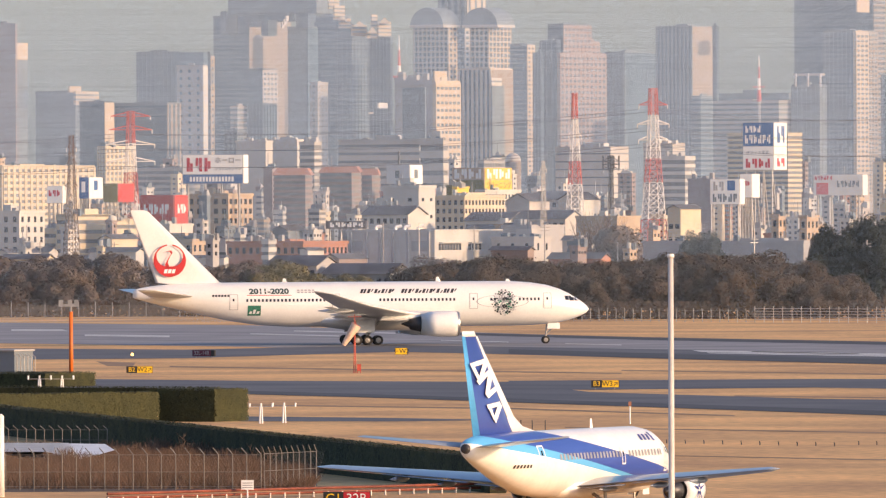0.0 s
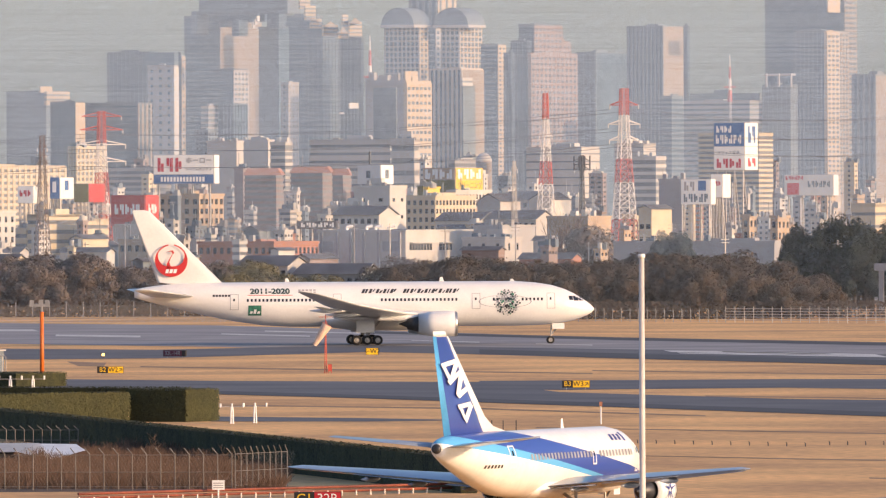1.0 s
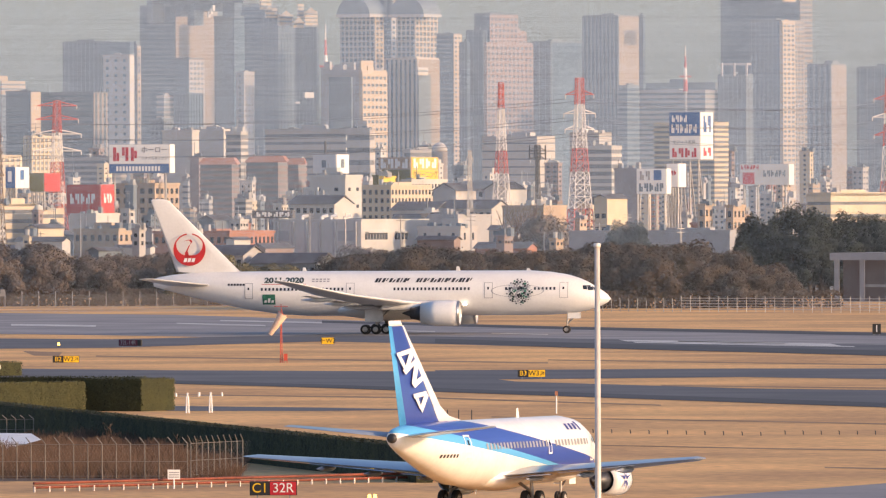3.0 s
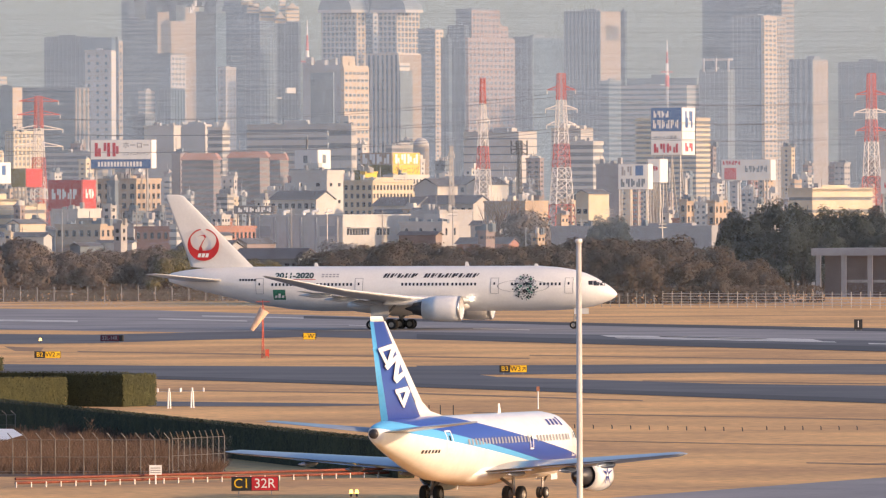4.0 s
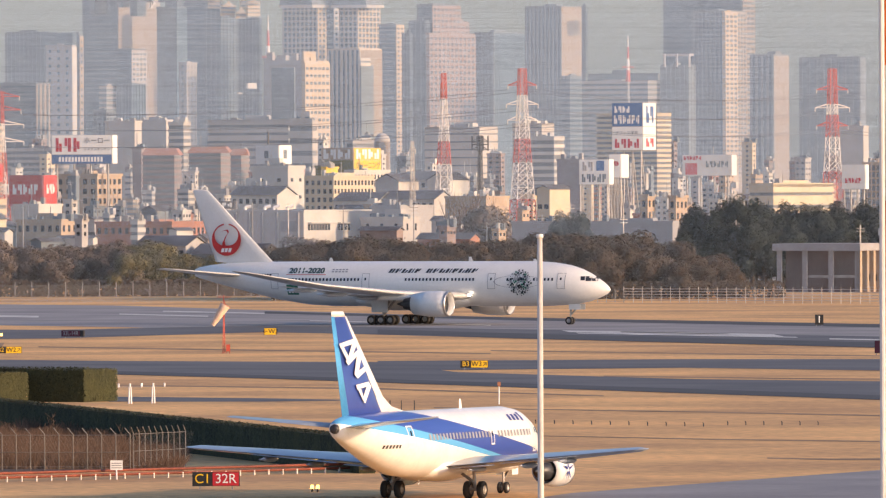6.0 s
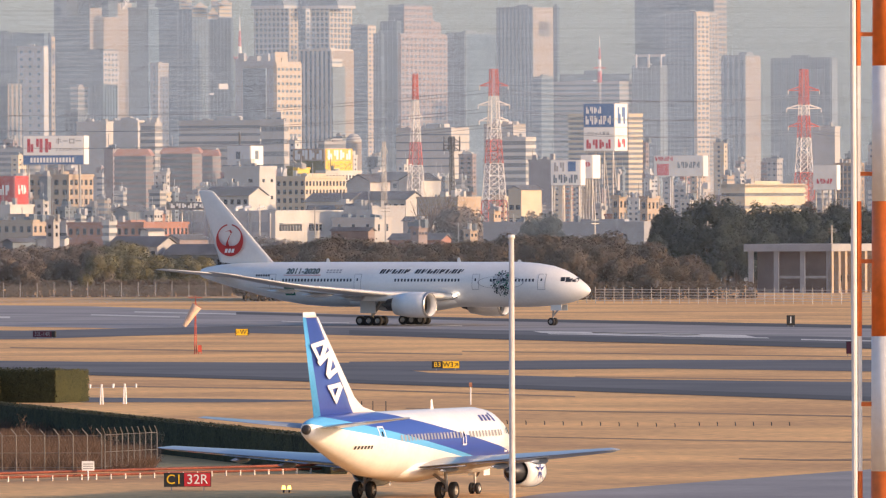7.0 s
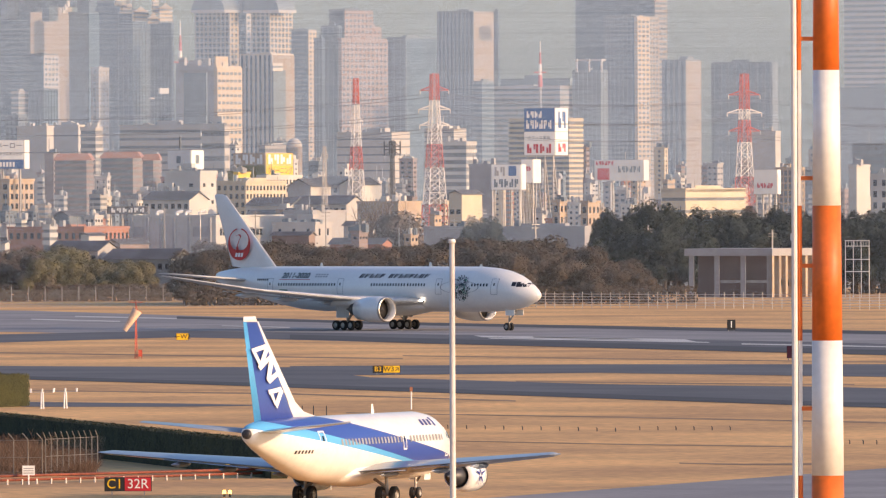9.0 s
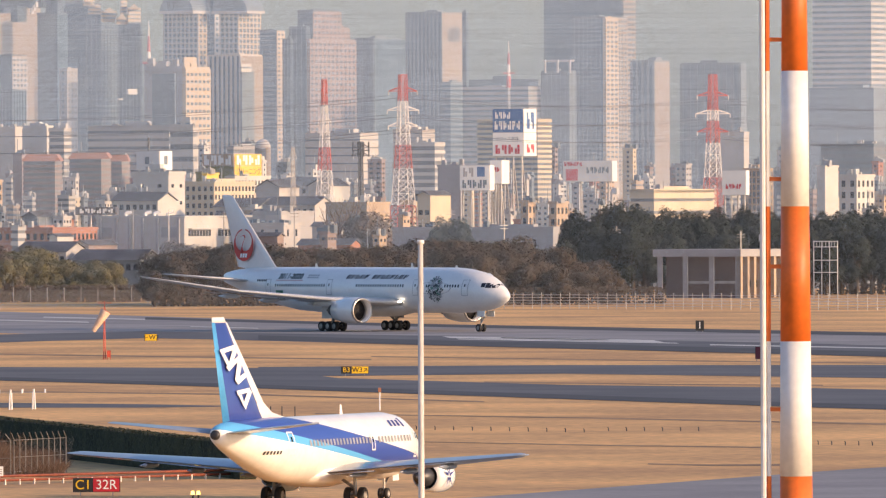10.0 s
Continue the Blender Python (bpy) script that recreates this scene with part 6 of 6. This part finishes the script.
# ---- blocks in the middle distance ----
block(-60, 4, 158, 296, 2900, "wall_cream", glass="glass_mid", style="grid", fh=11, bay=16, fill=.5, label="long cream apartment block in low sun", name="apartment_block")
for u0, uc, u1, v in ((40, 62, 112, 430), (70, 97, 152, 408), (100, 130, 206, 384), (190, 202, 240, 392), (30, 36, 64, 440)):
    block(u0, uc, u1, v, 2430 + v * .1, "wall_cream", glass="glass_mid", style="band", fh=17, fill=.6, label="stepped cream terrace building with window bands", name="terrace_building")
block(-30, 34, 76, 378, 2420, "wall_white", style="wall", fh=18, bay=16, ww=.45, label="white flat-roofed block with few windows")
block(174, 186, 234, 262, 3000, "wall_cream", glass="glass_mid", style="grid", fh=10, bay=11, label="sunlit cream apartment block")
block(232, 330, 352, 300, 3300, "wall_grey", glass="glass_mid", style="band", fh=10)
block(330, 404, 446, 347, 2620, "wall_tan", style="wall", fh=17, bay=15, ww=.55, label="tan apartment block with end wall in its own sun-side colour", name="apartment_block")
block(352, 366, 372, 350, 2600, "wall_slate", style="plain", label="dark grey stair tower of a block")
block(417, 470, 482, 252, 3300, "wall_pale", style="plain", label="pale blank office block")
block(470, 526, 536, 250, 3320, "wall_pale", style="plain", label="pale blank office block")
block(530, 556, 568, 254, 3280, "wall_pale", glass="glass_mid", style="band", fh=12, label="pale office block with window bands")
block(466, 482, 492, 300, 2960, "wall_pink", style="plain", label="reddish brown stair tower beside flats")
block(484, 540, 552, 308, 2950, "wall_pink", glass="glass_mid", style="band", fh=10, fill=.5, label="reddish apartment block with balcony bands", name="apartment_block")
block(566, 622, 640, 304, 2980, "wall_pink", glass="glass_mid", style="band", fh=10, fill=.5, label="reddish apartment block with balcony bands", name="apartment_block")
block(640, 658, 672, 308, 2960, "wall_pink", glass="glass_mid", style="band", fh=10, fill=.5)
block(600, 742, 760, 250, 3350, "wall_pale", glass="glass_mid", style="band", fh=14, fill=.65, label="long grey office block with window bands")
block(744, 784, 792, 250, 3200, "wall_pale", glass="glass_mid", style="band", fh=22, fill=.6, label="pale block with big panels")
block(678, 741, 770, 334, 2480, "wall_white", style="wall", fh=30, bay=26, ww=.3, fill=.8, label="white building with a sunlit end", name="white_building")
block(640, 716, 722, 370, 2460, "wall_white", style="wall", fh=24, bay=11, ww=.55, fill=.5, label="low white wing with a window row")
hall = block(613, 769, 889, 411, 2320, "wall_white", style="plain", label="big white factory hall with rooftop ducts", name="factory_hall", roof=False)
hla, hlb, htop = hall["size"]
hk = 2320 / F
part("parapet", boxes((-hla - .2, .2, -.2, hlb + .2, htop, htop + .5)), M["wall_white"], hall)
for q in (.06, .3, .47, .62, .77, .95):
    part("pilaster", boxes((-hla * q - .25, -hla * q + .25, -.45, 0, 0, htop)), M["wall_grey"], hall)
for a, b in ((.05, .26), (.82, .97)):
    part("shutter", boxes((-hla * b, -hla * a, -.12, 0, htop - 34 * hk, htop - 16 * hk)), M["wall_grey"], hall)
for a, b in ((.06, .4), (.5, .7)):
    n = int((b - a) * 24)
    for q in range(n):
        y = hlb * (a + (b - a) * q / n)
        part("window", boxes((-.02, .08, y, y + hlb * (b - a) / n * .72, htop - 32 * hk, htop - 21 * hk)), M["window_dark"], hall)
    part("canopy", boxes((0, .9, hlb * a, hlb * b, htop - 20 * hk, htop - 18 * hk)), M["wall_white"], hall)
block(790, 800, 812, 332, 2580, "wall_olive", style="plain", label="olive green stair tower")
block(806, 809, 830, 334, 2560, "board_yellow", style="plain", label="bright yellow roof block", name="roof_block", base=at(800, 362, 2560).z)
block(770, 822, 894, 350, 2540, "wall_cream", style="wall", fh=15, bay=11, label="cream low building in the sun")
block(842, 858, 922, 340, 2590, "wall_white", style="wall", fh=14, bay=10)
block(985, 1080, 1112, 264, 3350, "wall_pale", glass="glass_mid", style="band", fh=14, fill=.82)
block(845, 856, 905, 286, 3400, "wall_grey", glass="glass_mid", style="band", fh=12)
block(1020, 1092, 1134, 386, 2360, "wall_tan", style="plain", label="tan building wrapped in netting", name="netted_building")
block(1140, 1422, 1462, 430, 2260, "wall_grey", style="plain", label="long low grey warehouse roof", name="warehouse")
block(1140, 1190, 1212, 256, 3100, "wall_pale", glass="glass_mid", style="band", fh=8, fill=.75)
block(1160, 1212, 1230, 280, 2900, "wall_white", glass="glass_mid", style="band", fh=13)
block(1218, 1258, 1264, 320, 2540, "wall_grey", style="plain", label="plain grey end of a building")
block(1290, 1394, 1420, 238, 3200, "wall_cream", glass="glass_mid", style="band", fh=9, fill=.5, label="cream apartment block with balcony bands", name="apartment_block")
block(1365, 1378, 1392, 384, 2330, "wall_tan", style="wall", fh=20, bay=12, label="small tan house block")
block(1415, 1428, 1450, 386, 2330, "wall_tan", style="wall", fh=20, bay=12, label="small tan house block")
block(1560, 1600, 1714, 366, 2420, "wall_cream", glass="glass_mid", style="band", fh=22, fill=.75, label="long low cream building")
block(1716, 1760, 1770, 261, 3100, "wall_pale", style="plain", label="pale blank block without windows")
block(1890, 1904, 1930, 321, 2500, "wall_white", style="plain", label="white slab building in the sun")
block(1930, 1960, 1995, 338, 2520, "wall_white", style="wall", fh=20, bay=14, label="white building with dark windows")
block(1760, 1790, 1812, 326, 2620, "wall_tan", glass="glass_mid", style="grid", fh=12, bay=9, fill=.25, label="open steel car park frame")
block(1900, 1990, 2060, 282, 3150, "wall_slate", glass="glass_mid", style="band", fh=12)
block(400, 536, 614, 432, 2290, "wall_brick", style="wall", fh=20, bay=13, label="low brick red building in the sun", name="brick_building")
block(255, 300, 340, 400, 2400, "wall_white", style="plain", label="white flat roofed shed")
block(260, 340, 385, 428, 2330, "wall_tan", style="wall", fh=20, bay=14)

# red-tiled roofs on the flats, and a small dome behind
for u0, u1, v, vb, d in ((484, 552, 298, 310, 2945), (566, 640, 295, 306, 2975), (640, 672, 299, 310, 2955)):
    a, b = at(u0, vb, d), at(u1, vb, d)
    h = at(u0, v, d).z - a.z
    ob = new("hipped_roof", finish(loft(bmesh.new(), [[(-w, -w * .3, z), (w, -w * .3, z), (w, w * .6, z), (-w, w * .6, z)] for w, z in (((b.x - a.x) * .52, 0), ((b.x - a.x) * .4, h))]), "hipped_roof", M["wall_brick"]))
    ob.matrix_basis = pose((a.x + b.x) / 2, d, a.z, 0, 0, -12)
    tagged(ob, "red-tiled hipped roof on a block of flats", "roof", "tiled roofs")
p = at(908, 286, 3380)
root = thing("small_dome", pose(p.x, p.y, 0), "pale round dome on a low drum", "dome")
part("drum", rod(bmesh.new(), (0, 0, 0), (0, 0, p.z), 2.4, 2.4, 20), M["wall_beige"], root, "", True)
part("cupola", loft(bmesh.new(), [[(2.4 * math.cos(q) * math.cos(k * math.tau / 20), 2.4 * math.cos(q) * math.sin(k * math.tau / 20), p.z + 2.6 * math.sin(q)) for k in range(20)] for q in (0, .3, .6, .9, 1.2, 1.5)]), M["wall_pale"], root, "", True)

# ducts on the hall roof
for u in (665, 700, 716, 740):
    p = at(u, 411, 2326)
    root = thing("roof_duct", pose(p.x, p.y + 6, p.z), "curved white ventilation duct on a roof", "duct", "roof ducts")
    part("riser", rods(.35, ((0, 0, -1.0), (0, 0, 1.1)), n=10), M["white_band"], root)
    part("elbow", rods(.35, ((0, 0, 1.0), (1.3, 0, 1.3)), n=10), M["white_band"], root)


def gabled(u0, u1, v, d, depth, wall, turn=-PSI):
    p = at((u0 + u1) / 2, v, d)
    w = (u1 - u0) * d / F
    house(p.x, d, w, depth, p.z - w * .3, wall, "roof_dark", turn, None)


def long_house(u0, u1, v, d, wall):
    """A long low house whose dark roof slopes towards the airfield."""
    p, k = at(u1, v, d), d / F
    l, w = (u1 - u0) * k / .87, 8.0
    h = p.z - 1.9
    root = thing("long_house", pose(p.x, d, 0, 0, 0, 90 - PSI), "long low house with a dark roof and a window row", "house", "long houses")
    part("wall", boxes((0, w, 0, l, 0, h)), M[wall], root)
    part("roof", loft(bmesh.new(), [[(-.5, y, h - .1), (w / 2, y, h + 1.9), (w + .5, y, h - .1), (w / 2, y, h + 1.6)] for y in (-.4, l + .4)]), M["roof_dark"], root)
    part("gable", polygon(bmesh.new(), [(0, 0, h), (w, 0, h), (w / 2, 0, h + 1.7)]), M[wall], root)
    pane = finish(boxes((-.05, .02, -.45, .45, 0, 1.1)), "window", M["window_dark"])
    n = max(2, int(l / 1.6))
    for i in range(n):
        part("window", pane, None, root, m=Matrix.Translation((0, l * (i + .5) / n, h - 2.0)))


# ---- houses and small blocks of the town, street after street ----
def house(x, d, w, l, h, wall, roof, turn, rr):
    root = thing("house", pose(x, d, 0, 0, 0, turn), "small house with %s walls and a dark gable roof" % wall.split("_")[1], "house", "town houses")
    part("wall", boxes((-w / 2, w / 2, 0, l, 0, h)), M[wall], root)
    bm = bmesh.new()
    e, g = .4, h + w * .3
    loft(bm, [[(-w / 2 - e, y, h - .1), (0, y, g), (w / 2 + e, y, h - .1), (0, y, g - .3)] for y in (-e, l + e)])
    part("roof", bm, M[roof], root)
    bm = polygon(bmesh.new(), [(-w / 2, .0, h), (w / 2, .0, h), (0, .0, g - .2)])
    part("gable", bm, M[wall], root)
    pane = finish(boxes((-.5, .5, -.05, .02, 0, 1.0)), "window", M["window_dark"])
    for i in range(int(h / 2.8)):
        for q in (-.25, .25):
            part("window", pane, None, root, m=Matrix.Translation((w * q, 0, .9 + i * 2.8)))


ROOFS = []
rt = random.Random(77)
walls = ("wall_white", "wall_white", "wall_pale", "wall_cream", "wall_tan", "wall_grey", "wall_pink", "wall_slate", "wall_brick")
for row, (d, vlo, vhi, n) in enumerate(((2230, 426, 450, 36), (2330, 408, 436, 36), (2450, 390, 424, 36), (2600, 372, 408, 38), (2750, 352, 394, 38), (2950, 334, 376, 40), (3150, 308, 352, 38), (3450, 276, 326, 34))):
    for i in range(n):
        u = -40 + 2120 * (i + rt.uniform(.1, .9)) / n
        v = rt.uniform(vlo, vhi)
        if row < 2 and (600 < u < 890 or 1135 < u < 1450):
            continue
        if row < 4 and (650 < u < 775 or 1235 < u < 1320):
            continue
        w = rt.uniform(13, 34)
        dd = d + rt.uniform(-30, 30)
        wall = rt.choice(walls)
        if row < 3 and rt.random() < .5:
            p = at(u, v, dd)
            house(p.x, dd, w * dd / F * rt.uniform(.8, 1.3), rt.uniform(6, 12), max(3, p.z - 1.5), wall, "roof_dark", rt.choice((-PSI, 90 - PSI)), rt)
        else:
            uc = u + w * rt.uniform(.35, .8)
            style = rt.choice(("wall", "wall", "band"))
            b = block(u, uc, u + w, v, dd, wall, glass="glass_mid", style=style, fh=rt.uniform(8, 11) if row > 2 else rt.uniform(10, 14), bay=rt.uniform(7, 11), ww=rt.uniform(.35, .7), fill=rt.uniform(.5, .7), name="town_block", label="small flat-roofed %s town building" % wall.split("_")[1], group="town blocks")
            if row < 5:
                p = b.matrix_basis @ Vector((-b["size"][0] * .3, b["size"][1] * .2, b["size"][2] + .4))
                ROOFS.append((p.x, p.y, p.z, i % 2))

# houses with dark roofs near the hall
for u0, u1, v, d, wall in ((893, 940, 342, 2500, "wall_pale"), (985, 1030, 340, 2640, "wall_white"), (1180, 1206, 362, 2400, "wall_cream"), (10, 60, 462, 2110, "wall_tan")):
    gabled(u0, u1, v, d, 9, wall)
for u0, u1, v, d, wall in ((822, 900, 375, 2470, "wall_white"), (905, 1000, 372, 2465, "wall_pale"), (640, 722, 364, 2452, "wall_white"), (880, 950, 394, 2400, "wall_grey"), (940, 1010, 338, 2700, "wall_grey"), (470, 560, 452, 2120, "wall_grey"), (570, 690, 466, 2110, "wall_slate"), (100, 180, 452, 2300, "wall_pale")):
    long_house(u0, u1, v, d, wall)
block(890, 940, 1000, 402, 2330, "wall_grey", style="plain", label="low grey flat-roofed workshop", name="workshop")
block(870, 945, 975, 424, 2290, "wall_pale", style="wall", fh=22, bay=22, ww=.25, label="low pale flat-roofed workshop", name="workshop")

# trees among the houses
for u, v, d in ((1222, 404, 2246), (1243, 400, 2250), (1260, 408, 2244), (765, 452, 2240), (1090, 398, 2300)):
    plant(PINE if u > 1200 else BROWN, at(u, 441, d).x, d, at(u, v, d).z / (15.2 if u > 1200 else 10.7), u, rt, "dark round tree between town houses" if u > 1200 else "brown winter tree between town houses", "town trees")
for u, v, d in ((1048, 378, 2310), (1066, 372, 2316), (1036, 392, 2312), (1100, 384, 2306)):
    h = at(u, v, d).z
    root = thing("bare_tree", pose(at(u, 441, d).x, d, 0), "tall leafless brown tree between town buildings", "tree", "bare trees")
    part("trunk", rod(bmesh.new(), (0, 0, 0), (0, 0, h * .6), .28, .14, 8), M["twig"], root)
    r2 = random.Random(u)
    for k in range(12):
        a, z0, l = r2.uniform(0, math.tau), h * r2.uniform(.3, .6), h * r2.uniform(.25, .42)
        e = Vector((.45 * l * math.cos(a), .45 * l * math.sin(a), z0 + l))
        o = Vector((0, 0, z0))
        b = part("limb", rods(.09, (o, e), n=5), M["twig"], root)
        ends = []
        for q in range(9):
            m = o.lerp(e, r2.uniform(.3, 1))
            ends.append((m, m + Vector((r2.uniform(-.5, .5), r2.uniform(-.5, .5), r2.uniform(.3, 1))) * l * .4))
        tagged(part("twig_spray", rods(.035, *ends, n=3), M["twig"], b), kind="stuff")

# thin aerials, tanks and poles over the roofs
ra = random.Random(9)
aerial = finish(rods(.05, ((0, 0, 0), (0, 0, 4)), ((-.7, 0, 3.6), (.7, 0, 3.6)), ((-.5, 0, 3.2), (.5, 0, 3.2)), n=4), "aerial", M["galvanised"])
tank = finish(rod(bmesh.new(), (0, 0, 0), (0, 0, 1.2), .5, .5, 12), "water_tank", M["wall_white"])
for row, (u, d, top, kind) in enumerate(ROOFS):
    if kind == 0:
        ob = tagged(new("roof_aerial", aerial), "thin grey television aerial on a roof", "aerial", "roof aerials")
    else:
        ob = tagged(new("water_tank", tank), "round pale water tank on a flat roof", "tank", "water tanks")
    ob.matrix_basis = pose(u, d, top, 0, 0, ra.uniform(0, 90))
for i in range(22):
    u = -20 + 2050 * (i + ra.random()) / 22
    d = ra.uniform(2180, 2380)
    h = at(u, ra.uniform(392, 430), d).z
    root = thing("street_pole", pose(at(u, 441, d).x, d, 0, 0, 0, ra.uniform(-60, 60)), "grey concrete street pole with crossarms", "pole", "street poles")
    part("pole", rod(bmesh.new(), (0, 0, 0), (0, 0, h), .17, .1, 6), M["galvanised"], root)
    for q in (.5, 1.2):
        part("crossarm", boxes((-.9, .9, -.06, .06, h - q, h - q + .12)), M["galvanised"], root)


# ---- what moves ----
def motions():
    """The large airliner rolls forward and turns towards the camera; its wheels roll."""
    rows = [(0.0, -11.35, 1562.0, 8.8), (1.0, -6.9, 1562.3, 4.0), (2.5, -0.48, 1562.4, -4.4), (4.5, 7.4, 1561.8, -16.6),
            (5.5, 10.7, 1560.8, -23.0), (7.0, 15.1, 1559.0, -33.0), (8.5, 19.45, 1556.0, -43.0), (10.0, 23.5, 1552.0, -53.0)]
    walk(jet, [(t, pose(x, y, 0.04, 0, 0, a)) for t, x, y, a in rows])
    for w, x, y, r in jet_wheels:
        turn = [(0.2 * k, pose(x, y, r, 0, math.degrees(4.0 * 0.2 * k / r) , 0)) for k in range(51)]
        walk(w, turn)


motions()
